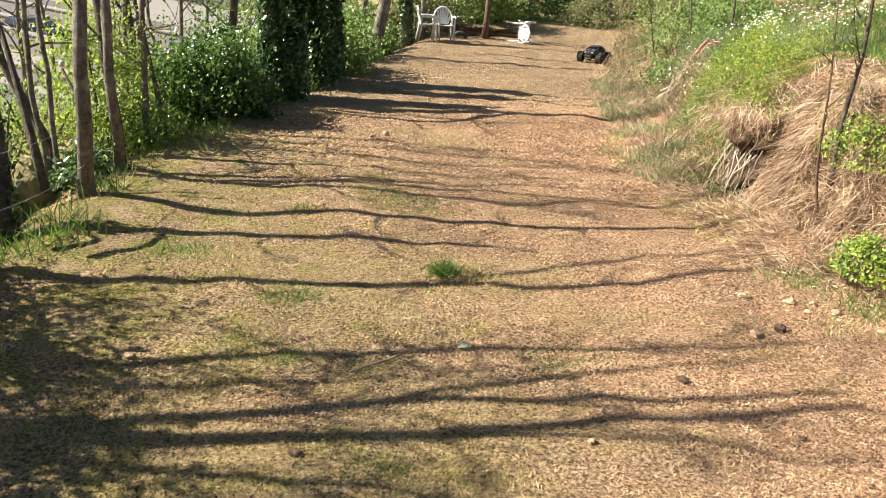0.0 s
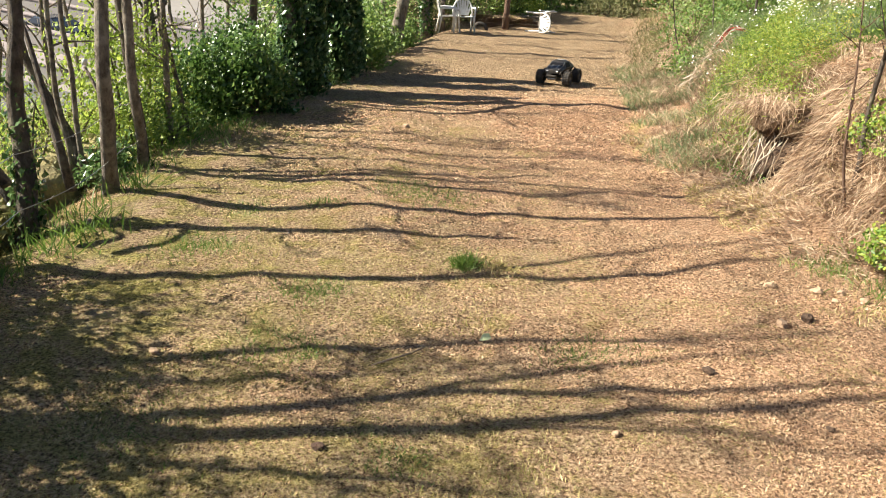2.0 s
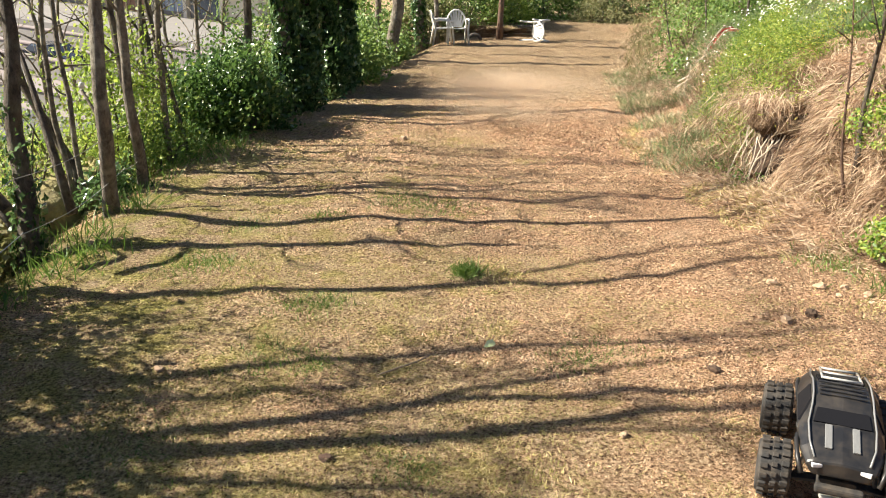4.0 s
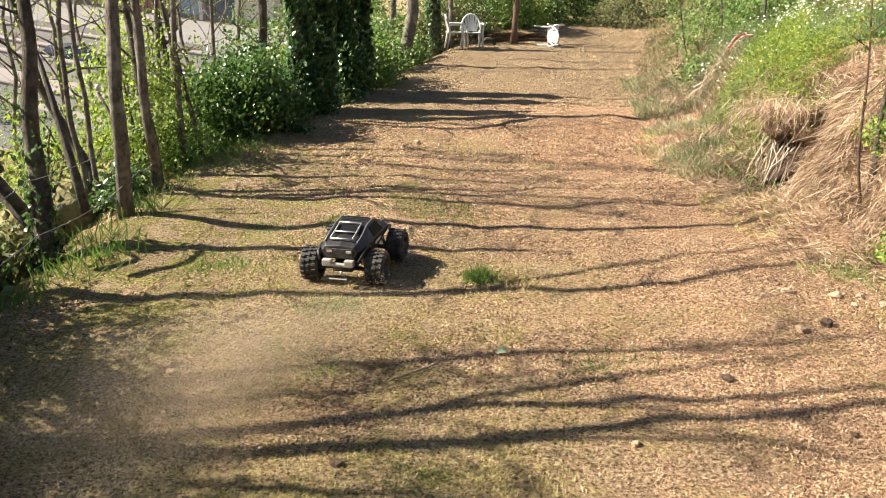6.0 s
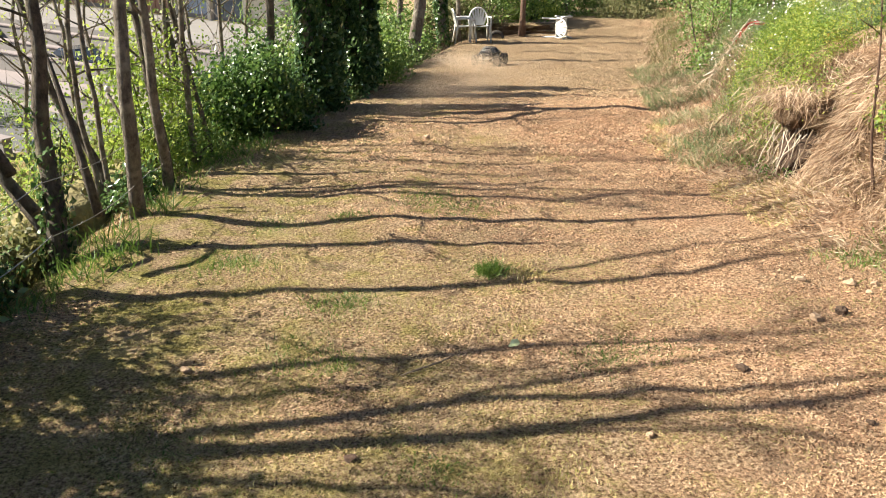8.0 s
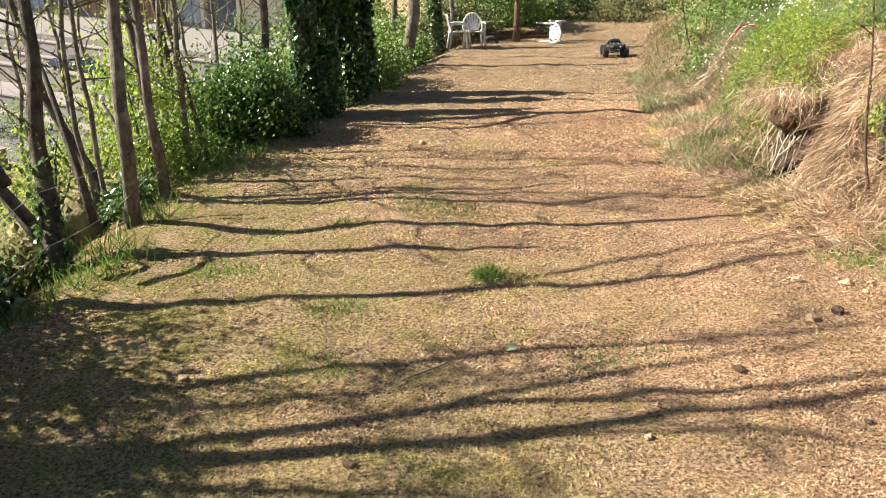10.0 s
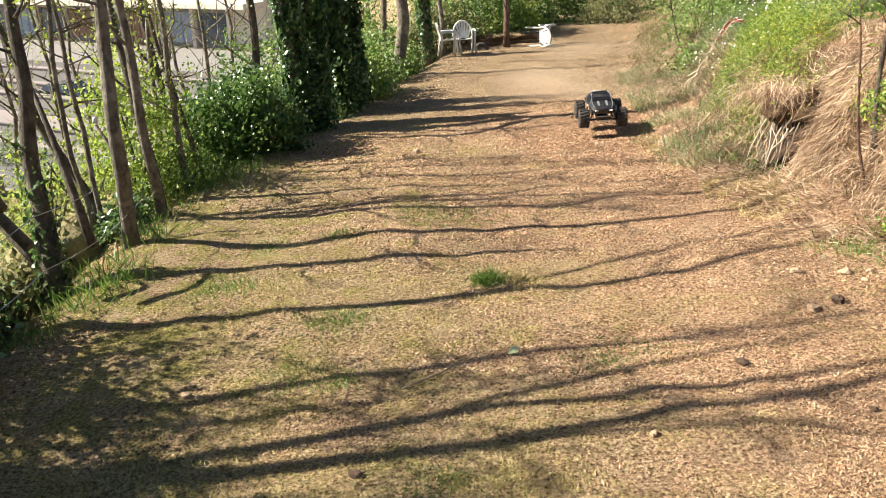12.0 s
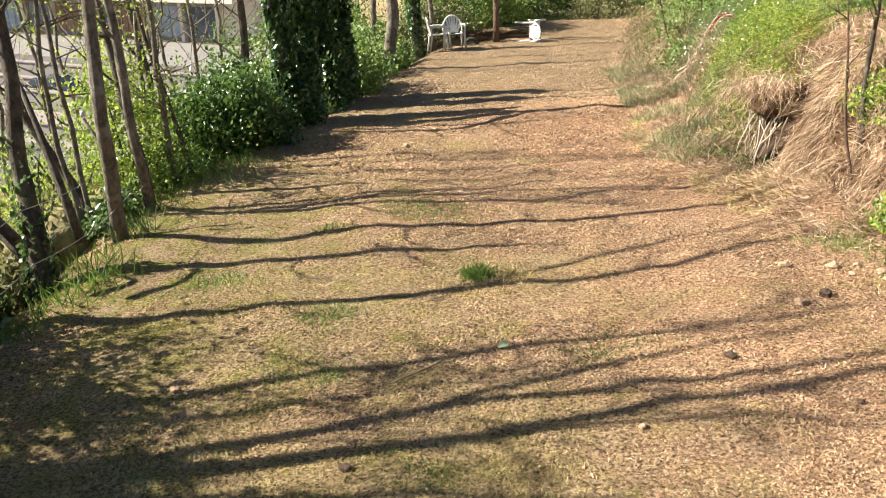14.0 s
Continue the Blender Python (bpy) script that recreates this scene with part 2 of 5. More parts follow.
M_ORANGE = surface("orange_blind", (0.62, 0.20, 0.07), (0.70, 0.27, 0.11), 0.8, 0.8, 9.0, bumps=0.1)
M_WOOD = surface("brown_shopfront", (0.20, 0.10, 0.06), (0.30, 0.16, 0.1), 0.6, 0.8, 20.0)
M_CARPAINT = surface("dark_car_paint", (0.04, 0.045, 0.055), (0.06, 0.065, 0.075), 0.2, 0.9, 20.0, 0.3, bumps=0.02)
M_CARWHITE = surface("white_car_paint", (0.68, 0.68, 0.68), (0.75, 0.75, 0.74), 0.2, 0.9, 20.0, bumps=0.02)
M_CARRED = surface("red_car_paint", (0.42, 0.05, 0.04), (0.5, 0.08, 0.06), 0.25, 0.9, 20.0, bumps=0.02)


# ---- mesh helpers ----
def vnoise(x, y, seed=0.0):
    """Smooth value noise on a unit lattice, 0 to 1, for whole arrays."""
    x, y = np.asarray(x, float), np.asarray(y, float)
    i, j = np.floor(x), np.floor(y)
    f, g = x - i, y - j
    f, g = f * f * (3 - 2 * f), g * g * (3 - 2 * g)

    def h(a, b):
        s = np.sin(a * 127.1 + b * 311.7 + seed * 74.7) * 43758.5453
        return s - np.floor(s)
    return (h(i, j) * (1 - f) + h(i + 1, j) * f) * (1 - g) + (h(i, j + 1) * (1 - f) + h(i + 1, j + 1) * f) * g


def smooth(a, b, t):
    t = np.clip((np.asarray(t, float) - a) / (b - a), 0, 1)
    return t * t * (3 - 2 * t)


TOE_Y = (-4.0, 3.4, 4.6, 5.3, 5.8, 6.6, 7.9, 9.1, 11.0, 14.0, 18.0, 24.5, 40.0)
TOE_X = (5.5, 3.6, 3.05, 2.6, 2.3, 2.0, 1.85, 1.83, 1.95, 2.26, 2.85, 4.1, 7.0)


def toe(y):
    """x of the bank's foot."""
    return np.interp(y, TOE_Y, TOE_X)


def height(x, y):
    x, y = np.asarray(x, float), np.asarray(y, float)
    s = x - toe(y)
    rough = (vnoise(x * 2.1, y * 2.1, 3) - 0.5) * 0.16 + (vnoise(x * 6, y * 6, 4) - 0.5) * 0.07
    far = np.interp(y, (0, 10, 16, 26), (1.0, 1.0, 0.8, 0.6))
    wide = np.interp(y, (3, 5.5, 7.5, 10, 14), (0.75, 0.9, 1.0, 1.0, 1.2))
    bank = far * (0.20 * smooth(0.0, 0.85, s / wide) + 0.78 * smooth(0.72, 1.28, s / wide) + np.clip(s - 1.15 * wide, 0, 9) * 0.36) + np.clip(s, 0, 1) * rough
    hollow = np.exp(-((y - 7.75) / 0.36) ** 2 - ((s - 0.92) / 0.28) ** 2) * 0.85
    left = np.interp(y, (3, 8, 9.5, 11, 14.8, 19, 23), (-2.95, -3.0, -2.85, -2.5, -2.1, -1.35, -0.7)) - 0.10 * np.sin(y * 0.9)
    d = left - x
    drop = -1.25 * smooth(0.1, 3.0, d) - 3.6 * smooth(4.0, 14.0, d) - 0.16 * smooth(-0.2, 0.7, d)
    hump = 0.10 * np.exp(-((y - 11.35) / 0.55) ** 2) * smooth(-1.2, 0.6, x) * smooth(2.6, 1.6, x)
    end = 0.35 * smooth(23.3, 25.5, y) * smooth(-6, -1, x)
    flat = 0.055 * (vnoise(x * 1.1, y * 1.1, 1) - 0.5) + 0.030 * (vnoise(x * 3.7, y * 3.7, 2) - 0.5) + 0.012 * (vnoise(x * 9, y * 9, 5) - 0.5)
    return bank - hollow + drop + hump + end + flat


def mesh_of(name, verts, faces, mat, shade=False):
    me = bpy.data.meshes.new(name)
    me.from_pydata([tuple(v) for v in verts], [], faces)
    me.materials.append(mat)
    if shade:
        me.shade_smooth()
    return me


def tri_mesh(name, verts, tris, mat):
    """A mesh from arrays of points and triangles."""
    me = bpy.data.meshes.new(name)
    n = len(tris)
    me.vertices.add(len(verts))
    me.vertices.foreach_set("co", np.ascontiguousarray(verts, dtype=np.float32).ravel())
    me.loops.add(n * 3)
    me.loops.foreach_set("vertex_index", np.ascontiguousarray(tris, dtype=np.int32).ravel())
    me.polygons.add(n)
    me.polygons.foreach_set("loop_start", np.arange(0, n * 3, 3, dtype=np.int32))
    me.update(calc_edges=True)
    me.validate()
    me.materials.append(mat)
    return me


def unit(a):
    return a / np.maximum(np.linalg.norm(a, axis=-1, keepdims=True), 1e-9)


def leaf_mesh(name, at, size, mat, rng, aspect=0.6, face=(0, 0, 0.35), fold=0.25):
    """Folded four-point leaves round the given points."""
    n = len(at)
    size = np.broadcast_to(size, (n,)) * rng.uniform(0.6, 1.35, n)
    nor = unit(rng.normal(size=(n, 3)) + np.array(face) * 2)
    ax = unit(np.cross(nor, rng.normal(size=(n, 3))))
    sd_ = np.cross(nor, ax)
    L, W = size[:, None], size[:, None] * aspect * 0.5
    up = nor * L * fold * 0.4
    v = np.stack([at - ax * L * 0.5, at + sd_ * W + up, at + ax * L * 0.5, at - sd_ * W + up], 1).reshape(-1, 3)
    b = np.arange(n)[:, None] * 4
    t = np.concatenate([b + [0, 1, 2], b + [0, 2, 3]], 1).reshape(-1, 3)
    return tri_mesh(name, v, t, mat)


def blade_mesh(name, root, way, length, width, mat, rng, droop=0.5):
    """Grass blades: two joints and a point, bending over."""
    n = len(root)
    length = np.broadcast_to(length, (n,)) * rng.uniform(0.5, 1.3, n)
    way = unit(way)
    sd_ = unit(np.cross(way, rng.normal(size=(n, 3))))
    w = sd_ * (np.broadcast_to(width, (n,)) * 0.5)[:, None]
    flat = rng.normal(size=(n, 3)) * (1, 1, 0)
    fall = unit(flat) * 0.55 + np.array((0, 0, -0.5))
    L = length[:, None]
    mid = root + way * L * 0.5 + fall * L * droop * 0.15
    tip = root + way * L * 0.9 + fall * L * droop * 0.6
    v = np.stack([root - w, root + w, mid + w * 0.8, mid - w * 0.8, tip], 1).reshape(-1, 3)
    b = np.arange(n)[:, None] * 5
    t = np.concatenate([b + [0, 1, 2], b + [0, 2, 3], b + [3, 2, 4]], 1).reshape(-1, 3)
    return tri_mesh(name, v, t, mat)


def fleck_mesh(name, at, way, length, width, mat, rng):
    """Flat four-cornered flecks, each tilted its own way."""
    n = len(at)
    way = unit(way)
    sd_ = unit(np.cross(way, rng.normal(size=(n, 3)) * 0.35 + np.array((0, 0, 1.0))))
    L = (length * rng.uniform(0.4, 1.5, n) * 0.5)[:, None] * way
    W = (width * rng.uniform(0.6, 1.4, n) * 0.5)[:, None] * sd_
    v = np.stack([at - L - W * 0.6, at - L * 0.2 + W, at + L + W * 0.5, at + L * 0.3 - W], 1).reshape(-1, 3)
    b = np.arange(n)[:, None] * 4
    return tri_mesh(name, v, np.concatenate([b + [0, 2, 1], b + [0, 3, 2]], 1).reshape(-1, 3), mat)


class Build:
    """Collects tubes, boxes and turned forms into one mesh."""

    def __init__(self):
        self.v, self.f = [], []

    def add(self, verts, faces):
        o = len(self.v)
        self.v += [tuple(p) for p in verts]
        self.f += [tuple(i + o for i in f) for f in faces]
        return self

    def tube(self, pts, radii, sides=8, cap=True):
        pts = [Vector(p) for p in pts]
        if not hasattr(radii, "__len__"):
            radii = [radii] * len(pts)
        o = len(self.v)
        ref = Vector((0.31, 0.87, 0.2)).normalized()
        for i, p in enumerate(pts):
            d = (pts[min(i + 1, len(pts) - 1)] - pts[max(i - 1, 0)]).normalized()
            a = d.cross(ref)
            a = a.normalized() if a.length > 1e-3 else d.orthogonal().normalized()
            b = d.cross(a)
            for k in range(sides):
                w = 2 * math.pi * k / sides
                self.v.append(tuple(p + (a * math.cos(w) + b * math.sin(w)) * radii[i]))
        for i in range(len(pts) - 1):
            for k in range(sides):
                q = o + i * sides
                self.f.append((q + k, q + (k + 1) % sides, q + sides + (k + 1) % sides, q + sides + k))
        if cap:
            self.f.append(tuple(o + k for k in reversed(range(sides))))
            self.f.append(tuple(o + (len(pts) - 1) * sides + k for k in range(sides)))
        return self

    def box(self, c, s, m=None, bev=0.0):
        bm = bmesh.new()
        bmesh.ops.create_cube(bm, size=1.0)
        bmesh.ops.scale(bm, vec=s, verts=bm.verts)
        if bev:
            bmesh.ops.bevel(bm, geom=bm.edges[:], offset=bev, segments=2, affect="EDGES", profile=0.6)
        bm.verts.index_update()
        mm = Matrix.Translation(c) @ (m if m else Matrix())
        self.add([mm @ v.co for v in bm.verts], [[v.index for v in f.verts] for f in bm.faces])
        bm.free()
        return self

    def turned(self, prof, n=20, m=None):
        """prof: (radius, along y) pairs, turned about the y axis."""
        mm = m if m else Matrix()
        vs = [mm @ Vector((r * math.cos(2 * math.pi * k / n), y, r * math.sin(2 * math.pi * k / n))) for r, y in prof for k in range(n)]
        fs = [(i * n + k, i * n + (k + 1) % n, (i + 1) * n + (k + 1) % n, (i + 1) * n + k) for i in range(len(prof) - 1) for k in range(n)]
        return self.add(vs, fs)

    def lump(self, c, r, seed, sub=2, rough=0.25):
        bm = bmesh.new()
        bmesh.ops.create_icosphere(bm, subdivisions=sub, radius=1.0)
        bm.verts.index_update()
        vs = []
        for v in bm.verts:
            k = 1 + rough * (noise.noise(v.co * 1.7 + Vector((seed * 3.1, 0, 0))) + 0.5 * noise.noise(v.co * 4 + Vector((0, seed, 0))))
            vs.append((c[0] + v.co.x * r[0] * k, c[1] + v.co.y * r[1] * k, c[2] + v.co.z * r[2] * k))
        self.add(vs, [[v.index for v in f.verts] for f in bm.faces])
        bm.free()
        return self

    def mesh(self, name, mat, shade=False):
        me = mesh_of(name, self.v, self.f, mat, shade)
        bm = bmesh.new()
        bm.from_mesh(me)
        bmesh.ops.recalc_face_normals(bm, faces=bm.faces)
        bm.to_mesh(me)
        bm.free()
        return me


def part(name, made, mat, parent=None, label="", shade=False):
    me = made.mesh(name, mat, shade) if isinstance(made, Build) else made
    ob = new(name, me)
    ob.parent = parent
    return tagged(ob, label) if label else ob


def thing(name, x, y, z, label, category, group="", rz=0, kind=""):
    ob = new(name)
    ob.empty_display_size = 0.1
    ob.matrix_basis = pose(x, y, z, 0, 0, rz)
    return tagged(ob, label, category, group, kind)


# ---- the ground ----
def axis(lo, hi, step, far):
    mid, s = list(np.arange(lo, hi, step)), step
    left, x = [], lo
    while x > -far:
        s *= 1.35
        x -= s
        left.append(x)
    right, x, s = [], mid[-1], step
    while x < far:
        s *= 1.35
        x += s
        right.append(x)
    return np.array(left[::-1] + mid + right)


def build_ground():
    xs, ys = axis(-5.0, 7.0, 0.08, 900), axis(1.8, 25.0, 0.08, 900)
    X, Y = np.meshgrid(xs, ys)
    Z = height(X, Y)
    Z = np.where(np.abs(X) + np.abs(Y - 10) > 120, np.clip(Z, -5.2, 4.0), np.clip(Z, -5.2, 6.0))
    v = np.stack([X, Y, Z], -1).reshape(-1, 3)
    nx, ny = len(xs), len(ys)
    i, j = np.meshgrid(np.arange(nx - 1), np.arange(ny - 1))
    a = (j * nx + i).ravel()
    t = np.concatenate([np.stack([a, a + 1, a + nx + 1], 1), np.stack([a, a + nx + 1, a + nx], 1)])
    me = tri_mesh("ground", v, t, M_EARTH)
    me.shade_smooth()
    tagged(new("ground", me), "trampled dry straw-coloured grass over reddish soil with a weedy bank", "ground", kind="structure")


build_ground()


# ---- plants ----
def at_ground(p):
    p[:, 2] += height(p[:, 0], p[:, 1])
    return p


def wobble(x, y, z, h, lean, seed, bend=0.05, n=14):
    """Points up a stem."""
    pts = []
    for i in range(n):
        t = i / (n - 1)
        q = Vector((seed * 7.3, t * h * 0.9, 0))
        pts.append(Vector((x + lean[0] * h * t + bend * noise.noise(q) * min(1, t * 6), y + lean[1] * h * t + bend * noise.noise(q + Vector((0, 0, 9))) * min(1, t * 6), z + h * t)))
    return pts


def tree(x, y, r, h, lean, seed, mat, label, limbs=9, leaves=0, leaf_mat=None, first=0.35, bend=0.12, leaf=0.038, ivy=0.0, group="", spread=0.22):
    rng = np.random.default_rng(seed)
    rnd = random.Random(seed)
    z = float(height(x, y)) - 0.05
    ob = thing("tree", x, y, z, label, "tree", group)
    pts = wobble(0, 0, 0, h, lean, seed, bend)
    n = len(pts)
    rad = [r * (1 - 0.86 * (i / (n - 1)) ** 1.1) * (1.35 if i == 0 else 1.0) for i in range(n)]
    part("trunk", Build().tube(pts, rad, 12), mat, ob, shade=True)
    tips = []
    stems = [(pts, rad)]
    for i in range(limbs):
        sp, sr = stems[i % len(stems)]
        t = first + (1 - first) * (i + rnd.random()) / limbs if i >= len(stems) else first + rnd.random() * 0.2
        f = min(t, 0.98) * (len(sp) - 1)
        k = int(f)
        base = sp[k].lerp(sp[min(k + 1, len(sp) - 1)], f - k)
        ang, ln = rnd.uniform(0, 6.28), h * spread * rnd.uniform(0.45, 1.1) * (1.1 - t * 0.6)
        d = Vector((math.cos(ang), math.sin(ang), rnd.uniform(0.35, 1.1))).normalized()
        lp = [base]
        for s in range(1, 6):
            d = (d + Vector((rnd.gauss(0, .16), rnd.gauss(0, .16), 0.06 + rnd.gauss(0, .1)))).normalized()
            lp.append(lp[-1] + d * ln / 5)
        r0 = sr[k] * 0.45
        br = Build().tube(lp, [r0 * (1 - 0.15 * s) + 0.002 for s in range(6)], 6)
        tips += lp[2:]
        for s in range(3):
            q = lp[rnd.randint(1, 5)]
            d2 = (d + Vector((rnd.gauss(0, .8), rnd.gauss(0, .8), rnd.gauss(0.2, .4)))).normalized()
            tp = [q, q + d2 * ln * 0.16, q + (d2 + Vector((0, 0, .2))) * ln * 0.34]
            br.tube(tp, [r0 * 0.4 + 0.001, r0 * 0.25 + 0.001, 0.001], 4)
            tips += tp[1:]
        part("branch", br, mat, ob, shade=True)
    if leaves and tips:
        tp = np.array([tuple(q) for q in tips])
        at = tp[rng.integers(0, len(tp), leaves)] + rng.normal(size=(leaves, 3)) * 0.10
        part("crown", leaf_mesh("crown", at, leaf, leaf_mat or M_SPRING, rng), None, ob)
    if ivy:
        m = int(4600 * ivy)
        t = rng.uniform(0, 1, m) ** 0.8 * min(1.0, 2.6 / h) * (n - 1)
        P = np.array([tuple(q) for q in pts])
        k = np.minimum(t.astype(int), n - 2)
        c = P[k] + (P[k + 1] - P[k]) * (t - k)[:, None]
        w = rng.uniform(0, 6.283, m)
        hz = c[:, 2]
        rr = r + ivy * 0.2 * (0.2 + 1.2 * vnoise(w * 1.3, hz * 1.6, seed)) * rng.uniform(0.55, 1.0, m)
        at = c + np.stack([np.cos(w) * rr, np.sin(w) * rr, rng.normal(size=m) * 0.03], 1)
        part("ivy", leaf_mesh("ivy", at, 0.085, M_IVY, rng, 0.85, (-0.9, -0.35, 0.3)), None, ob, "glossy dark ivy leaves")
    return ob


def stemmed(x, y, r, label, mat, course, seed, twigs=8, leaves=200, fork=None, ivy=0.0, low=0.6, spray=1.0):
    """A slim tree whose trunk follows a course of (height, aside, along), with twiggy limbs."""
    rng, rnd = np.random.default_rng(seed), random.Random(seed)
    z = float(height(x, y))
    ob = thing("tree", x, y, z, label, "tree", row)
    H, U, V = (np.array([c[k] for c in course], float) for k in range(3))
    n = 26
    hs = np.linspace(0, H[-1], n)

    def flow(h, A):
        return sum(np.interp(np.clip(h + o, 0, H[-1]), H, A) for o in (-0.12, -0.04, 0.04, 0.12)) / 4
    pts = [Vector((flow(h, U) + 0.03 * noise.noise(Vector((seed, h * 1.7, 0))), flow(h, V) + 0.03 * noise.noise(Vector((seed, h * 2.1, 5))), h - z - 0.04)) for h in hs]
    pts[0].z = -0.12
    rad = [r * (1 - 0.72 * (i / (n - 1))) * (1.3 if i == 0 else 1.0) * (1 + 0.10 * noise.noise(Vector((i * 0.9, seed, 2)))) for i in range(n)]
    part("trunk", Build().tube(pts, rad, 12), mat, ob, shade=True)
    tips = []
    if fork:
        k = int(fork[0] / H[-1] * (n - 1))
        ln = H[-1] - fork[0]
        fp = [pts[k] + Vector((fork[1] * ln * s + 0.05 * noise.noise(Vector((s * 4, seed, 3))), fork[2] * ln * s ** 0.8 + 0.05 * noise.noise(Vector((s * 4, seed, 7))), ln * s)) for s in np.linspace(0, 1, 10)]
        fp[0] = pts[k]
        part("stem", Build().tube(fp, [rad[k] * 0.75 * (1 - 0.075 * s) for s in range(10)], 9), mat, ob, shade=True)
    for i in range(twigs):
        k = min(n - 1, int((low + (H[-1] - low) * (i + rnd.random()) / twigs) / H[-1] * (n - 1)))
        ang, ln = rnd.uniform(0, 6.283), spray * rnd.uniform(0.35, 1.0)
        d = Vector((math.cos(ang), math.sin(ang), rnd.uniform(0.1, 0.9))).normalized()
        lp = [pts[k]]
        for s in range(6):
            d = (d + Vector((rnd.gauss(0, .2), rnd.gauss(0, .2), rnd.gauss(0.04, .14)))).normalized()
            lp.append(lp[-1] + d * ln / 6)
        r0 = min(rad[k] * 0.4, 0.012)
        br = Build().tube(lp, [r0 * (1 - 0.13 * s) + 0.001 for s in range(7)], 6)
        tips += lp[2:]
        for s in range(4):
            q = lp[rnd.randint(1, 6)]
            d2 = (d + Vector((rnd.gauss(0, .8), rnd.gauss(0, .8), rnd.gauss(0.2, .4)))).normalized()
            tp = [q, q + d2 * ln * 0.2, q + (d2 + Vector((0, 0, .2))) * ln * 0.42]
            br.tube(tp, [r0 * 0.4 + 0.001, r0 * 0.25 + 0.001, 0.001], 4)
            tips += tp[1:]
        part("branch", br, mat, ob, shade=True)
    if leaves and tips:
        tp = np.array([tuple(q) for q in tips])
        at = tp[rng.integers(0, len(tp), leaves)] + rng.normal(size=(leaves, 3)) * 0.07
        part("crown", leaf_mesh("crown", at, 0.036, M_SPRING, rng), None, ob)
    if ivy:
        m = int(2400 * ivy)
        h = rng.uniform(0, 1.3, m) * rng.uniform(0.3, 1, m)
        w = rng.uniform(0, 6.283, m)
        c = np.stack([np.interp(h, hs, [p.x for p in pts]), np.interp(h, hs, [p.y for p in pts]), h], 1)
        rr = r + 0.06 * rng.uniform(0.1, 1, m)
        part("ivy", leaf_mesh("ivy", c + np.stack([np.cos(w) * rr, np.sin(w) * rr, 0 * w], 1), 0.05, M_IVY, rng, 0.85, (-0.9, -0.35, 0.3)), None, ob, "glossy dark ivy leaves")
    return ob


def bush(name, x, y, r, n, mat, seed, label, leaf=0.06, clumps=40, z=None, stems=7, group="", aspect=0.6, spill=0.16, stem_mat=None, low=0.0):
    rng = np.random.default_rng(seed)
    z0 = float(height(x, y)) if z is None else z
    ob = thing(name, x, y, z0, label, "bush", group)
    c = unit(rng.normal(size=(clumps, 3))) * rng.uniform(0.35, 1.0, (clumps, 1)) ** 0.5
    c[:, 2] = np.abs(c[:, 2])
    c = c * np.array(r) * rng.uniform(0.75, 1.12, (clumps, 1))
    c[:, 2] = low + c[:, 2] * (1 - low / r[2])
    k = rng.integers(0, clumps, n)
    at = c[k] + rng.normal(size=(n, 3)) * spill * np.array((1, 1, 0.85)) * np.mean(r)
    at[:, 2] = np.maximum(at[:, 2], 0.02)
    part("foliage", leaf_mesh("foliage", at, leaf, mat, rng, aspect, (-0.55, -0.2, 0.4)), None, ob)
    for i in range(stems):
        e = Vector(c[i % clumps])
        st = Build().tube([(rng.normal() * 0.1, rng.normal() * 0.1, -0.1), (e.x * 0.3, e.y * 0.3, e.z * 0.5), (e.x * 0.7, e.y * 0.7, e.z * 0.85), e], [0.018, 0.013, 0.008, 0.003], 5)
        part("stem", st, stem_mat or M_BARK_DARK, ob, shade=True)
    return ob


def tuft(x, y, n, size, mat, seed, label, spread=0.12, width=0.009, lean=0.55, group="grass tufts", droop=0.5):
    rng = np.random.default_rng(seed)
    n = int(n * (0.9 if x < -2.7 else 3.5))
    size = size * 0.85 if x < -2.7 else size
    width = width if x < -2.7 else 0.006
    root = np.stack([rng.normal(size=n) * spread, rng.normal(size=n) * spread, np.zeros(n)], 1)
    root[:, 2] = height(root[:, 0] + x, root[:, 1] + y) - float(height(x, y)) - 0.01
    way = rng.normal(size=(n, 3)) * lean * np.array((1, 1, 0)) + np.array((0, 0, 1))
    ob = new("grass_tuft", blade_mesh("grass_tuft", root, way, size, width, mat, rng, droop))
    ob.matrix_basis = pose(x, y, float(height(x, y)))
    return tagged(ob, label, "grass", group, "stuff")


def slope_stuff(name, y0, y1, s0, s1, n, seed, label, make, patch=0.0):
    """Scatter over the bank, between two distances s from its foot."""
    rng = np.random.default_rng(seed)
    y = rng.uniform(y0, y1, n * 2)
    s = rng.uniform(s0, s1, n * 2)
    s = s + (vnoise(y * 1.9, y * 0.3, 41) - 0.5) * 0.45
    x = toe(y) + s
    keep = (vnoise(x * 2.3, y * 2.3, seed) > patch) & ~((np.abs(y - 7.75) < 0.36) & (np.abs(s - 0.84) < 0.30))
    keep &= rng.uniform(0, 1, n * 2) < 0.15 + 0.85 * smooth(s0 - 0.1, s0 + 0.45, s)
    x, y = x[keep][:n], y[keep][:n]
    p = at_ground(np.stack([x, y, np.zeros(len(x))], 1))
    return tagged(new(name, make(p, rng)), label, "plants", kind="stuff")


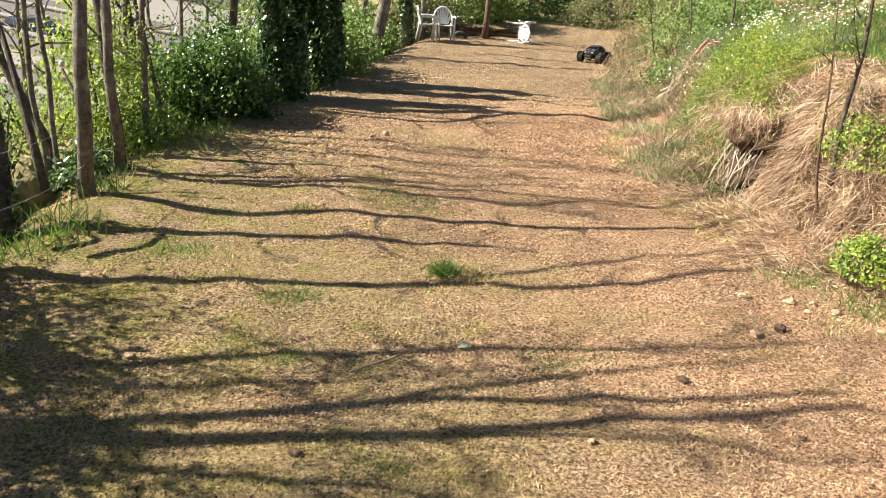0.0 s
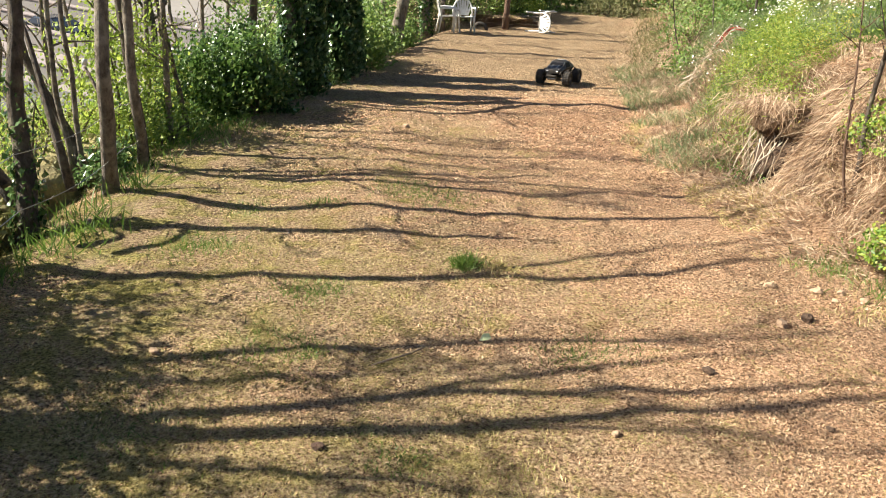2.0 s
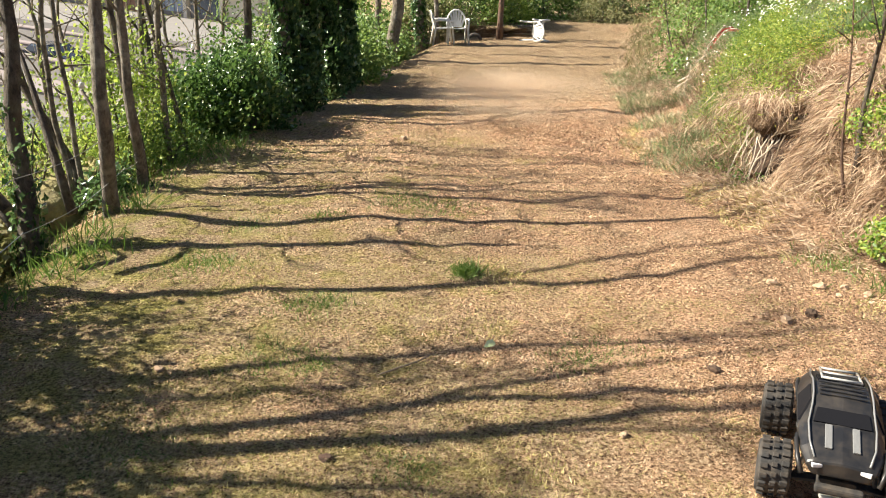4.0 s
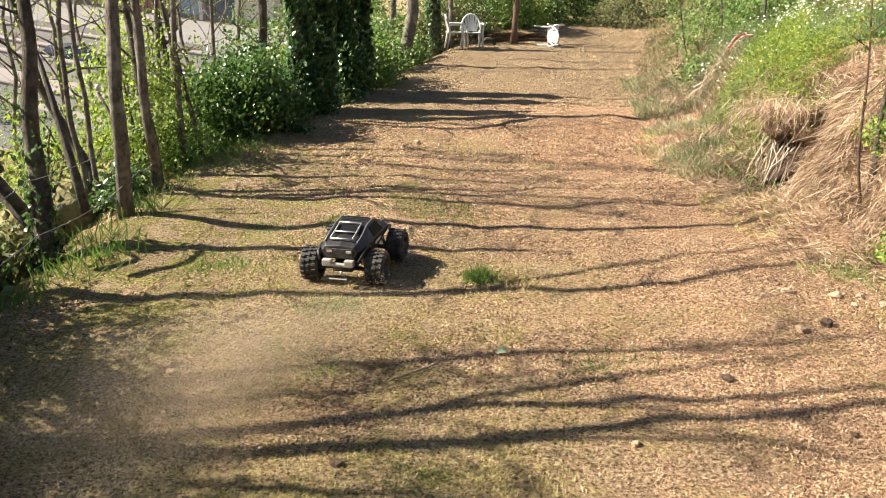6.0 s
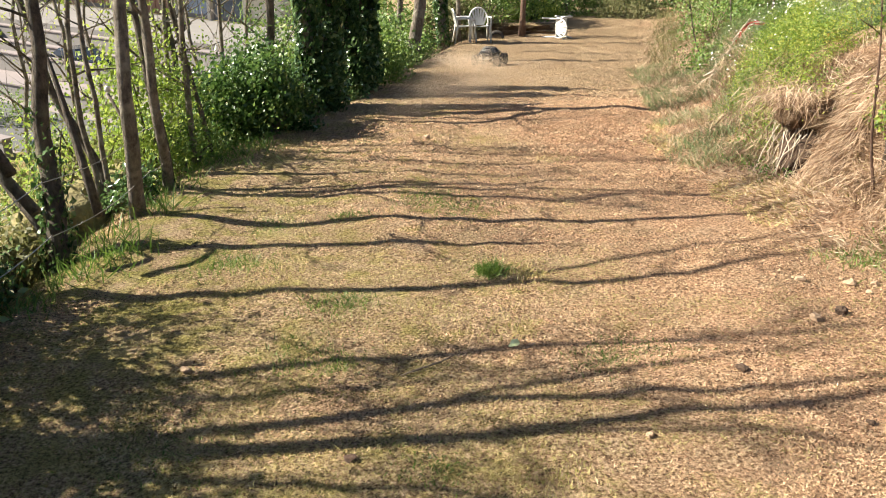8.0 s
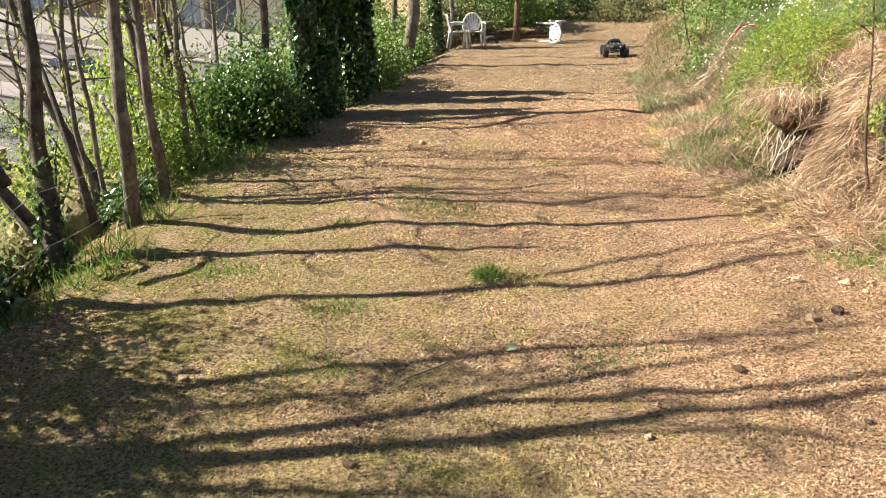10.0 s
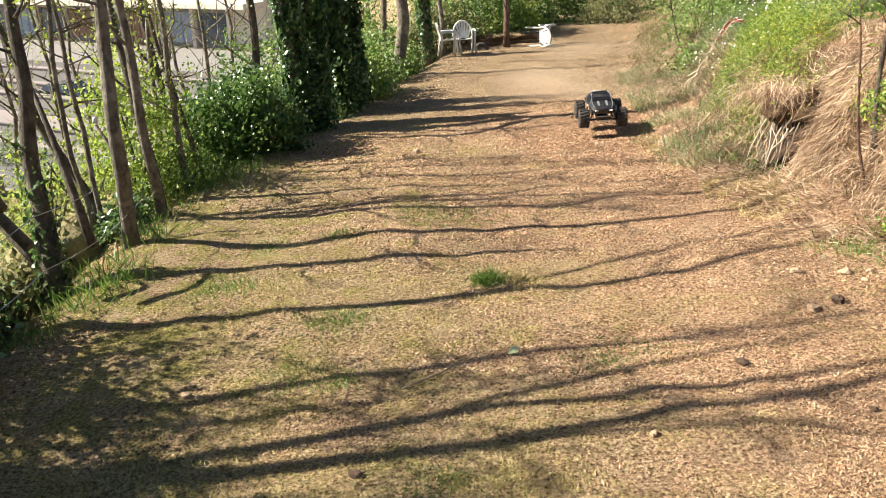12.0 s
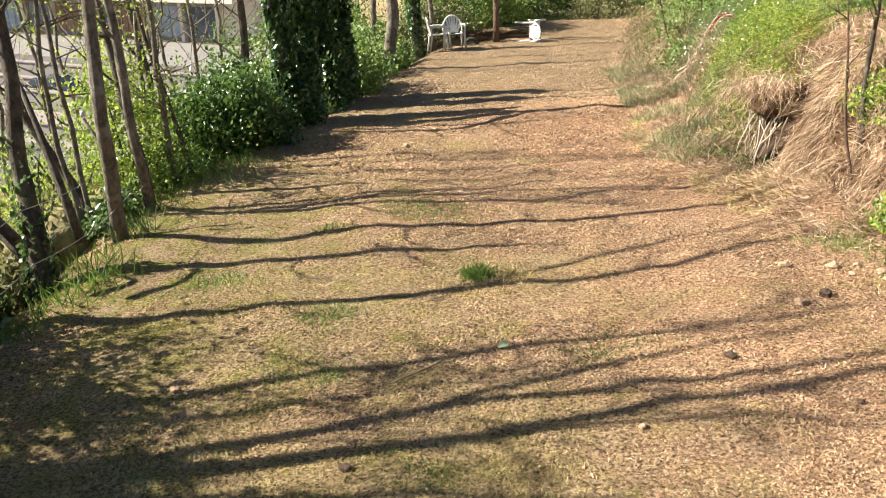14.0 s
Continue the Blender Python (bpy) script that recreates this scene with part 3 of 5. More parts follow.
# the row of trees along the dropping side
GREY = "slim grey-barked tree in spring leaf beside the dirt track"
row = "trees along the track"
stemmed(-3.23, 5.55, 0.078, "dark leaning tree trunk with ivy at its foot", M_BARK_DARK, [(0.0, -0.01, 0.0), (0.3, -0.04, 0.11), (0.6, -0.08, 0.22), (1.2, -0.06, 0.24), (1.8, -0.05, 0.32), (2.4, -0.05, 0.38), (3.0, -0.05, 0.42)], 11, twigs=7, leaves=260, low=1.7, ivy=0.25)
stemmed(-3.12, 6.66, 0.066, "grey tree trunk kinked near its foot beside the track", M_BARK, [(0.0, 0.03, 0.0), (0.3, 0.10, -0.12), (0.62, 0.17, -0.25), (0.9, 0.21, -0.32), (1.2, 0.21, -0.31), (1.8, 0.20, -0.18), (2.5, 0.2, -0.15), (3.2, 0.2, -0.2), (3.6, 0.2, -0.02), (4.2, 0.2, 0.12), (5.5, 0.2, 0.25)], 12, twigs=8, leaves=240, low=1.9)
stemmed(-3.20, 7.62, 0.050, "grey tree trunk in spring leaf beside the track", M_BARK, [(0.0, 0.01, 0.0), (0.3, 0.10, -0.24), (0.6, 0.14, -0.36), (1.2, 0.15, -0.40), (1.8, 0.14, -0.39), (2.7, 0.12, -0.48), (3.1, 0.12, -0.57), (3.5, 0.12, -0.28), (5.0, 0.1, 0.0)], 13, twigs=10, leaves=700, low=1.7, fork=(1.05, -0.10, 0.2))
stemmed(-3.30, 7.95, 0.045, GREY, M_BARK_DARK, [(0.0, 0, 0), (0.6, -0.04, 0.0), (1.1, -0.10, 0.0), (1.9, -0.22, 0.1), (4.0, -0.4, 0.2)], 14, twigs=9, leaves=400, low=1.2)
stemmed(-3.82, 7.32, 0.028, GREY, M_BARK, [(0.0, 0.12, 0), (0.5, 0.02, 0.0), (1.0, 0.0, 0.0), (2.0, 0.02, 0.1), (5.5, 0.1, 0.2)], 15, twigs=12, leaves=800, low=0.9)
stemmed(-3.60, 7.30, 0.026, GREY, M_BARK, [(0.0, 0, 0), (0.6, -0.04, 0.0), (1.2, -0.07, 0.0), (2.0, -0.12, 0.1), (5.5, -0.2, 0.2)], 16, twigs=12, leaves=700, low=0.9)
stemmed(-3.90, 7.44, 0.045, "dark mossy stem leaning away from the track", M_BARK_DARK, [(0.0, 0.25, 0), (0.45, 0.02, 0.0), (1.0, -0.22, 0.0), (2.2, -0.5, 0.1), (4.0, -0.8, 0.2)], 34, twigs=8, leaves=300, low=1.0)
stemmed(-3.24, 8.56, 0.036, GREY, M_BARK, [(0.0, 0, 0), (0.9, -0.02, 0.0), (2.0, 0.03, 0.0), (5.0, 0.1, 0.1)], 17, twigs=12, leaves=900, low=0.7)
stemmed(-3.18, 8.94, 0.030, GREY, M_BARK_DARK, [(0.0, 0, 0), (0.7, -0.12, 0.0), (1.6, -0.34, 0.1), (4.5, -0.6, 0.1)], 18, twigs=12, leaves=800, low=0.7)
stemmed(-3.75, 9.3, 0.03, GREY, M_BARK, [(0.0, 0, 0), (1.0, 0.02, 0.0), (2.5, 0.1, 0.1), (4.5, 0.15, 0.1)], 19, twigs=12, leaves=800, low=0.7)
tree(-4.3, 11.04, 0.06, 6.0, (-0.02, 0.0), 20, M_BARK_DARK, "dark bare tree beyond the hedge", 10, 60, first=0.15, group=row)
stemmed(-3.05, 10.9, 0.06, GREY, M_BARK_DARK, [(0.0, 0, 0), (1.0, 0.1, 0.0), (2.1, 0.2, -0.2), (2.6, 0.2, 0.1), (3.0, 0.2, 0.45), (4.2, 0.2, 0.55), (5.4, 0.3, 0.6)], 36, twigs=6, leaves=120)
IVY = "tree trunk wrapped in glossy dark ivy"
tree(-2.60, 11.5, 0.085, 8.0, (0.02, -0.03), 21, M_BARK, IVY, 6, 60, first=0.55, ivy=0.6, group="ivy-clad trees")
tree(-2.46, 12.1, 0.08, 8.0, (0.0, -0.03), 22, M_BARK_DARK, IVY, 6, 60, first=0.55, ivy=0.85, group="ivy-clad trees")
tree(-2.36, 13.1, 0.085, 8.5, (0.01, -0.02), 23, M_BARK_DARK, IVY, 6, 60, first=0.55, ivy=1.0, group="ivy-clad trees")
tree(-2.20, 13.9, 0.085, 8.0, (0.02, -0.02), 24, M_BARK_DARK, IVY, 6, 60, first=0.55, ivy=1.0, group="ivy-clad trees")
tree(-1.83, 18.04, 0.14, 8.5, (0.12, -0.04), 25, M_BARK, "stout grey tree trunk beside a bush", 7, 150, first=0.5, group=row)
tree(-2.25, 19.6, 0.08, 8.0, (0.03, -0.04), 26, M_BARK, GREY, 7, 150, first=0.4, group=row)
tree(-1.38, 21.9, 0.12, 8.0, (-0.03, -0.04), 27, M_BARK, "grey tree trunk behind white garden chairs", 7, 200, first=0.4, ivy=0.35, group=row)
tree(-1.05, 23.3, 0.07, 7.0, (-0.03, -0.05), 28, M_BARK, GREY, 8, 300, first=0.3, group=row)
tree(0.69, 23.6, 0.085, 6.5, (0.02, -0.05), 29, M_BARK_RED, "straight red-brown trunk rising from a soil heap", 4, 60, first=0.6, group=row, bend=0.03)
# trees beside the camera, known by their shadows
stemmed(-3.75, 4.92, 0.075, "dark tree at the track's edge", M_BARK_DARK, [(0.0, 0, 0), (0.9, 0, -0.06), (1.25, 0, -0.20), (1.7, 0, -0.12), (2.4, 0, 0.02), (2.95, 0, 0.11), (3.25, 0, 0.24), (3.9, 0, 0.34), (4.45, 0, 0.6), (5.2, 0, 1.07)], 31, twigs=9, leaves=260, fork=(3.3, 0.0, 0.62), low=1.6)
stemmed(-3.9, 3.55, 0.05, "forked dark tree at the track's edge", M_BARK, [(0.0, 0, 0), (1.45, 0, 0.07), (2.0, 0, 0.13), (2.35, 0, 0.31), (2.85, 0, 0.48), (3.55, 0, 0.68), (4.1, 0, 0.78), (4.6, 0, 0.89), (5.0, 0, 1.05)], 32, twigs=24, leaves=2000, low=1.3, spray=0.75)
stemmed(-3.85, 3.62, 0.035, GREY, M_BARK, [(0.0, 0, 0), (1.35, 0, -0.07), (1.85, 0, -0.15), (2.05, 0, -0.11), (2.4, 0, -0.02), (2.95, 0, 0.16), (3.4, 0, 0.22)], 33, twigs=22, leaves=1800, low=1.1, spray=0.7)
stemmed(-3.9, 3.02, 0.085, "stout dark tree at the track's edge", M_BARK_DARK, [(0.0, 0, 0), (1.3, 0, 0.0), (2.25, 0, 0.05), (2.75, 0, 0.15), (3.15, 0, 0.23), (3.65, 0, 0.37), (3.9, 0, 0.48), (4.35, 0, 0.58), (4.7, 0, 0.72), (5.05, 0, 0.86)], 35, twigs=8, leaves=260, low=3.2)
stemmed(-3.8, 3.08, 0.065, "dark stem leaning beside a stout tree", M_BARK_DARK, [(0.0, 0, 0), (1.2, 0, 0.0), (2.0, 0, 0.06), (2.3, 0, 0.21), (2.65, 0, 0.32), (3.05, 0, 0.53), (3.6, 0, 0.57), (4.0, 0, 0.65), (4.4, 0, 0.73), (4.95, 0, 0.93)], 37, twigs=8, leaves=260, low=2.0, fork=(3.0, 0.0, 0.42))
stemmed(-3.7, 2.98, 0.04, GREY, M_BARK, [(0.0, 0, 0), (1.8, 0, 0.0), (2.8, 0, 0.2), (3.6, 0, 0.37), (4.0, 0, 0.38), (4.3, 0, 0.34), (4.65, 0, 0.34)], 38, twigs=4, leaves=100, low=3.2)
stemmed(-3.7, 2.90, 0.045, GREY, M_BARK, [(0.0, 0, 0), (1.6, 0, 0.02), (2.15, 0, -0.08), (2.6, 0, -0.04), (3.0, 0, -0.07), (3.3, 0, -0.1), (3.55, 0, -0.13)], 39, twigs=14, leaves=1500, low=1.4, spray=0.6)

# bushes on the dropping side
for i, (x, y, r, n, m, lf, lab, *low) in enumerate((
        (-3.18, 10.3, (0.72, 0.9, 1.22), 9500, M_LAUREL, 0.07, "dense dark-green evergreen bush at the track's edge"),
        (-2.74, 10.05, (0.40, 0.6, 0.95), 3800, M_LAUREL, 0.07, "dense dark-green evergreen bush at the track's edge"),
        (-2.62, 11.5, (0.4, 0.7, 0.8), 3200, M_IVY, 0.08, "low dark ivy thicket under ivy-clad trees"),
        (-2.50, 11.8, (0.24, 0.5, 1.4), 2600, M_IVY, 0.085, "tall dark ivy mass between ivy-clad trunks"),
        (-2.32, 13.4, (0.26, 0.6, 1.5), 2600, M_IVY, 0.085, "tall dark ivy mass between ivy-clad trunks"),
        (-2.30, 13.4, (0.4, 0.8, 0.8), 3000, M_IVY, 0.08, "low dark ivy thicket under ivy-clad trees"),
        (-2.31, 15.10, (0.7, 1.1, 1.15), 5200, M_SHRUB, 0.08, "yellow-green leafy bush between tree trunks"),
        (-2.23, 17.17, (0.6, 1.0, 1.1), 4000, M_SHRUB, 0.08, "yellow-green leafy bush between tree trunks"),
        (-1.97, 19.45, (0.6, 1.0, 1.0), 4000, M_SHRUB, 0.08, "yellow-green leafy bush between tree trunks"),
        (-3.77, 8.66, (0.6, 0.9, 1.8), 6200, M_SPRING, 0.055, "light-green sapling thicket among slim trunks"),
        (-4.28, 7.54, (0.7, 0.9, 1.2), 1800, M_OLIVE, 0.05, "dull olive undergrowth below slim trunks"),
        (-4.68, 9.14, (0.9, 1.2, 1.6), 2000, M_SPRING, 0.055, "light-green sapling thicket among slim trunks"),
        (-5.29, 6.93, (1.0, 1.2, 1.0), 2600, M_OLIVE, 0.06, "green shrub on the slope below the track"),
        (-6.14, 9.22, (1.4, 1.4, 1.1), 2600, M_SHRUB, 0.07, "green shrub on the slope below the track"),
        (-4.00, 3.80, (0.5, 0.6, 1.9), 3200, M_LAUREL, 0.06, "loose green shrub at the track's edge"),
        (-4.00, 2.83, (0.6, 0.7, 1.8), 3220, M_SHRUB, 0.06, "loose green shrub at the track's edge"),
        (-3.83, 2.05, (0.6, 0.6, 2.0), 3220, M_SHRUB, 0.06, "low dark shrub at the track's edge"),
        (-3.55, 4.33, (0.4, 0.6, 1.2), 3600, M_IVY, 0.07, "low ivy and bramble at the trees' feet"),
        (-3.50, 3.59, (0.45, 0.6, 1.3), 3639, M_LAUREL, 0.07, "dense dark shrub at the track's edge"),
        (-3.30, 2.77, (0.45, 0.6, 1.6), 3639, M_LAUREL, 0.07, "dense dark shrub at the track's edge"),
        (-3.10, 2.1, (0.5, 0.6, 1.7), 2940, M_LAUREL, 0.07, "dense dark shrub at the track's edge"),
        (-3.63, 5.51, (0.35, 0.9, 0.5), 1500, M_OLIVE, 0.07, "low ivy and bramble at the trees' feet"),
        (-3.39, 7.34, (0.3, 0.6, 0.35), 700, M_IVY, 0.06, "low ivy and bramble at the trees' feet"),
        (-3.25, 8.55, (0.4, 0.7, 0.5), 1500, M_SHRUB, 0.05, "low green undergrowth between the trunks"),
        (-4.38, 8.47, (0.8, 1.0, 1.6), 1500, M_SPRING, 0.055, "light-green sapling thicket among slim trunks"),
        (-4.03, 10.32, (0.8, 1.0, 1.1), 5000, M_LAUREL, 0.07, "dense dark-green evergreen bush at the track's edge"),
        (-3.34, 11.02, (0.6, 0.7, 1.2), 4000, M_LAUREL, 0.07, "dense dark-green evergreen bush at the track's edge"),
        (-3.95, 4.30, (0.35, 0.55, 2.5), 1700, M_SPRING, 0.055, "leafy sapling crown at the track's edge", 1.3),
        (-3.95, 3.55, (0.35, 0.50, 2.6), 1700, M_SPRING, 0.055, "leafy sapling crown at the track's edge", 1.4),
        (-3.70, 2.75, (0.45, 0.45, 2.3), 1300, M_SHRUB, 0.06, "leafy sapling crown at the track's edge", 1.2),
        (-3.60, 4.95, (0.30, 0.40, 0.9), 1600, M_IVY, 0.06, "low ivy and bramble at the trees' feet"),
)):
    bush("bush", x, y, r, n, m, 100 + i, lab, lf, 46, low=low[0] if low else 0.0)

# the far end
for i, (x, y, r, n, m, lf, lab) in enumerate((
        (-0.30, 25.06, (1.6, 1.0, 2.2), 6500, M_SHRUB, 0.09, "tall green hedge bush closing the track"),
        (2.13, 27.55, (1.7, 1.0, 2.3), 6500, M_SHRUB, 0.09, "tall green hedge bush closing the track"),
        (5.21, 30.15, (1.8, 1.0, 2.3), 6500, M_LAUREL, 0.09, "tall dark-green hedge bush closing the track"),
        (9.20, 32.78, (1.9, 1.2, 2.4), 5500, M_SHRUB, 0.09, "tall green hedge bush closing the track"),
        (-4.00, 20.52, (1.3, 1.3, 2.2), 5000, M_SHRUB, 0.09, "tall green hedge bush closing the track"),
        (-3.33, 18.33, (0.9, 1.2, 1.9), 4000, M_SHRUB, 0.08, "tall green hedge bush closing the track"),
        (-5.33, 21.16, (1.6, 1.3, 2.6), 5000, M_SHRUB, 0.1, "tall green hedge bush closing the track"),
        (-3.44, 15.61, (0.9, 1.2, 1.7), 3600, M_SHRUB, 0.08, "tall green hedge bush beside the track"),
        (3.53, 27.55, (1.4, 0.8, 1.8), 5200, M_LAUREL, 0.08, "tall dark-green hedge bush closing the track"),
        (7.16, 29.78, (1.4, 0.8, 1.8), 5200, M_SHRUB, 0.08, "tall green hedge bush closing the track"),
        (0.87, 26.26, (1.4, 0.8, 1.9), 5200, M_LAUREL, 0.08, "tall dark-green hedge bush closing the track"),
        (-0.58, 28.69, (2.4, 1.0, 3.0), 6500, M_SHRUB, 0.13, "tall green hedge bush behind the first hedge"),
        (3.87, 32.60, (2.4, 1.0, 3.0), 6500, M_SHRUB, 0.13, "tall green hedge bush behind the first hedge"),
        (9.70, 37.21, (2.4, 1.0, 3.0), 6500, M_SHRUB, 0.13, "tall green hedge bush behind the first hedge"),
        (-4.10, 25.29, (2.4, 1.0, 3.0), 6500, M_SHRUB, 0.13, "tall green hedge bush behind the first hedge"),
        (-1.31, 23.93, (1.2, 0.8, 1.7), 4600, M_OLIVE, 0.08, "tall olive hedge bush closing the track"),
        (-2.78, 23.18, (1.6, 1.2, 2.2), 5500, M_SHRUB, 0.09, "tall green hedge bush closing the track"),
        (1.10, 25.53, (0.9, 0.6, 1.0), 2600, M_SPRING, 0.07, "yellow-green flowering shrub before the hedge"),
        (3.93, 26.10, (1.3, 0.8, 0.8), 5200, M_OLIVE, 0.06, "low olive-green bramble mound at the track's end"),
        (5.86, 26.54, (1.3, 0.9, 0.9), 4200, M_OLIVE, 0.06, "low olive-green bramble mound at the track's end"),
)):
    bush("bush", x, y, r, n, m, 140 + i, lab, lf, 60, stems=10)
for i in range(9):
    tree(-6 + i * 2.1, 28.5 + 1.5 * (i % 3), 0.09, 7.0, (0.0, 0.0), 160 + i, M_BARK_DARK, "slim tree behind the end hedge", 10, 900, M_SHRUB, first=0.15, leaf=0.1, group="trees behind the hedge")

# the bank
for i, (x, y, r, n, m, lf, lab) in enumerate((
        (3.15, 12.96, (0.4, 0.6, 0.5), 1000, M_SHRUB, 0.05, "loose green shrub on the bank"),
        (3.75, 15.04, (0.6, 0.8, 0.8), 1900, M_SHRUB, 0.05, "loose green shrub on the bank"),
        (4.42, 17.55, (0.7, 0.9, 0.9), 1900, M_OLIVE, 0.05, "loose olive shrub on the bank"),
        (5.09, 21.04, (0.8, 1.0, 1.0), 2200, M_SHRUB, 0.06, "loose green shrub on the bank"),
        (4.51, 14.24, (0.7, 0.9, 0.75), 2600, M_SHRUB, 0.06, "loose green shrub on the bank"),
        (5.21, 17.01, (1.0, 1.2, 1.0), 3600, M_SHRUB, 0.06, "loose green shrub on the bank"),
        (6.04, 20.52, (1.2, 1.3, 1.2), 4200, M_OLIVE, 0.06, "loose olive shrub on the bank"),
        (7.05, 24.27, (1.3, 1.3, 1.3), 4200, M_SHRUB, 0.07, "loose green shrub on the bank"),
        (6.76, 14.99, (1.2, 1.3, 1.1), 3600, M_SHRUB, 0.06, "loose green shrub on the bank"),
        (9.00, 19.59, (1.5, 1.6, 1.4), 4200, M_OLIVE, 0.07, "loose olive shrub on the bank"),
        (6.32, 11.19, (1.0, 1.1, 0.8), 2800, M_SHRUB, 0.05, "loose green shrub on the bank"),
        (2.92, 5.45, (0.22, 0.3, 0.32), 1100, M_BRIGHT, 0.034, "leafy bramble on the bank's foot"),
        (3.13, 6.29, (0.3, 0.35, 0.42), 1300, M_BRIGHT, 0.032, "leafy bramble on the bank"),
)):
    bush("bush", x, y, r, n, m, 180 + i, lab, lf, 40, stems=9, stem_mat=M_TWIG)
for i, (x, y, r, h, ln, m) in enumerate(((2.95, 6.32, 0.022, 3.0, (0.02, 0.0), M_BARK_DARK), (2.88, 6.25, 0.012, 2.2, (-0.10, 0.05), M_BARK_RED), (4.05, 12.95, 0.02, 3.6, (-0.039, 0.045), M_BARK_DARK),
        (3.83, 14.20, 0.014, 3.2, (-0.160, 0.043), M_BARK), (4.74, 15.45, 0.022, 3.8, (-0.058, -0.005), M_BARK), (5.45, 17.81, 0.025, 4.0, (-0.018, -0.004), M_BARK_DARK), (4.76, 19.05, 0.016, 3.6, (-0.118, -0.006), M_BARK), (3.31, 13.77, 0.012, 2.2, (-0.310, -0.112), M_BARK_DARK))):
    tree(x, y, r, h, ln, 210 + i, m, "thin bare sapling on the weedy bank", 7, 130, M_SPRING, first=0.25, bend=0.12, leaf=0.035, group="saplings on the bank")


def hay(p, rng):
    n = len(p)
    u, v = vnoise(p[:, 0] * 6, p[:, 1] * 6, 17) - 0.5, vnoise(p[:, 0] * 5 + 9, p[:, 1] * 5, 18) - 0.5
    down = np.stack([rng.normal(size=n) * 0.4 - 0.35 + v, rng.normal(size=n) * 0.45 - 0.1 + u * 1.1, rng.normal(size=n) * 0.40 - 0.6], 1)
    down += rng.normal(size=(n, 3)) * 0.9 * (rng.uniform(0, 1, (n, 1)) < 0.4)
    clump = vnoise(p[:, 0] * 3.4, p[:, 1] * 3.4, 19)
    p = p + np.array((-0.35, -0.1, 1.0)) * (rng.uniform(0.0, 0.10, n) + 0.16 * clump * rng.uniform(0, 1, n))[:, None]
    return blade_mesh("hay", p, down, rng.uniform(0.10, 0.30, n), rng.uniform(0.002, 0.007, n), M_HAY, rng, 0.8)


def standing(mat, size, width, lean=0.5):
    def make(p, rng):
        way = rng.normal(size=(len(p), 3)) * lean * np.array((1, 1, 0)) + np.array((0, 0, 1))
        return blade_mesh("blades", p, way, size, width, mat, rng, 0.7)
    return make


def lying(mat, size, width):
    def make(p, rng):
        way = rng.normal(size=(len(p), 3)) * np.array((1, 1, 0.22)) + np.array((-0.35, -0.2, 0.12))
        return blade_mesh("blades", p, way, size, width, mat, rng, 0.3)
    return make


def weeds(mat, size, tall):
    def make(p, rng):
        q = p.copy()
        top = 0.35 + vnoise(p[:, 0] * 3.1, p[:, 1] * 3.1, 8)
        q[:, 2] += rng.uniform(0.0, 1.0, len(p)) * tall * top
        q[:, :2] += rng.normal(size=(len(p), 2)) * 0.03
        return leaf_mesh("weeds", q, size, mat, rng, 0.45, (-0.2, -0.2, 0.5))
    return make


slope_stuff("hanging_hay", 4.9, 8.15, 0.62, 1.85, 29000, 301, "long dry hay hanging down the bank's face", hay, 0.30)
slope_stuff("hanging_hay", 8.1, 16.0, 0.45, 1.25, 8000, 302, "dry straw and dead stems over the bank's foot", hay, 0.58)
slope_stuff("hanging_hay", 16.0, 24.0, 0.2, 1.6, 3500, 303, "dry straw and dead stems over the bank's foot", hay, 0.4)
slope_stuff("dead_stems", 7.9, 16.0, 0.1, 1.3, 17000, 312, "dead standing straw on the bank's foot", standing(M_HAY, 0.18, 0.006, 0.8), 0.25)
slope_stuff("dead_stems", 4.6, 8.0, 0.3, 1.7, 6000, 313, "dead standing straw on the bank", standing(M_HAY, 0.2, 0.006, 1.0), 0.3)
slope_stuff("apron_straw", 5.0, 9.5, 0.0, 0.9, 16000, 314, "flattened pale straw on the bank's gentle foot", lying(M_HAY, 0.13, 0.006), 0.15)
slope_stuff("foot_grass", 4.4, 10.5, -0.15, 0.75, 5500, 304, "short yellow-green grass along the bank's foot", standing(M_TURF, 0.08, 0.005, 0.9), 0.42)
slope_stuff("foot_grass", 8.0, 16.0, 0.0, 1.0, 8500, 305, "blue-green grass on the bank's foot", standing(M_BLUEGRASS, 0.18, 0.006, 0.6), 0.42)
slope_stuff("weed_patch", 8.15, 10.3, 0.75, 1.7, 26000, 306, "bright yellow-green weeds overhanging the bank", weeds(M_BRIGHT, 0.022, 0.40), 0.36)
slope_stuff("weed_patch", 9.2, 14.0, 0.8, 3.2, 20000, 307, "bright green weeds on top of the bank", weeds(M_SHRUB, 0.024, 0.26), 0.48)
slope_stuff("bank_grass", 8.8, 14.0, 0.7, 2.6, 11000, 308, "blue-green grass tufts on the bank", standing(M_BLUEGRASS, 0.26, 0.007, 0.45), 0.36)
slope_stuff("bank_grass", 6.0, 10.5, 1.6, 3.8, 10000, 309, "grass on top of the bank", standing(M_GRASS, 0.2, 0.006, 0.6), 0.42)
slope_stuff("bank_grass", 13.5, 26.0, 0.3, 4.5, 14000, 310, "rough olive grass on the far bank", standing(M_OLIVE, 0.28, 0.01, 0.6), 0.3)
slope_stuff("foot_weeds", 5.0, 8.6, 0.3, 1.2, 4200, 311, "small green weeds between hay", weeds(M_SHRUB, 0.032, 0.14), 0.55)


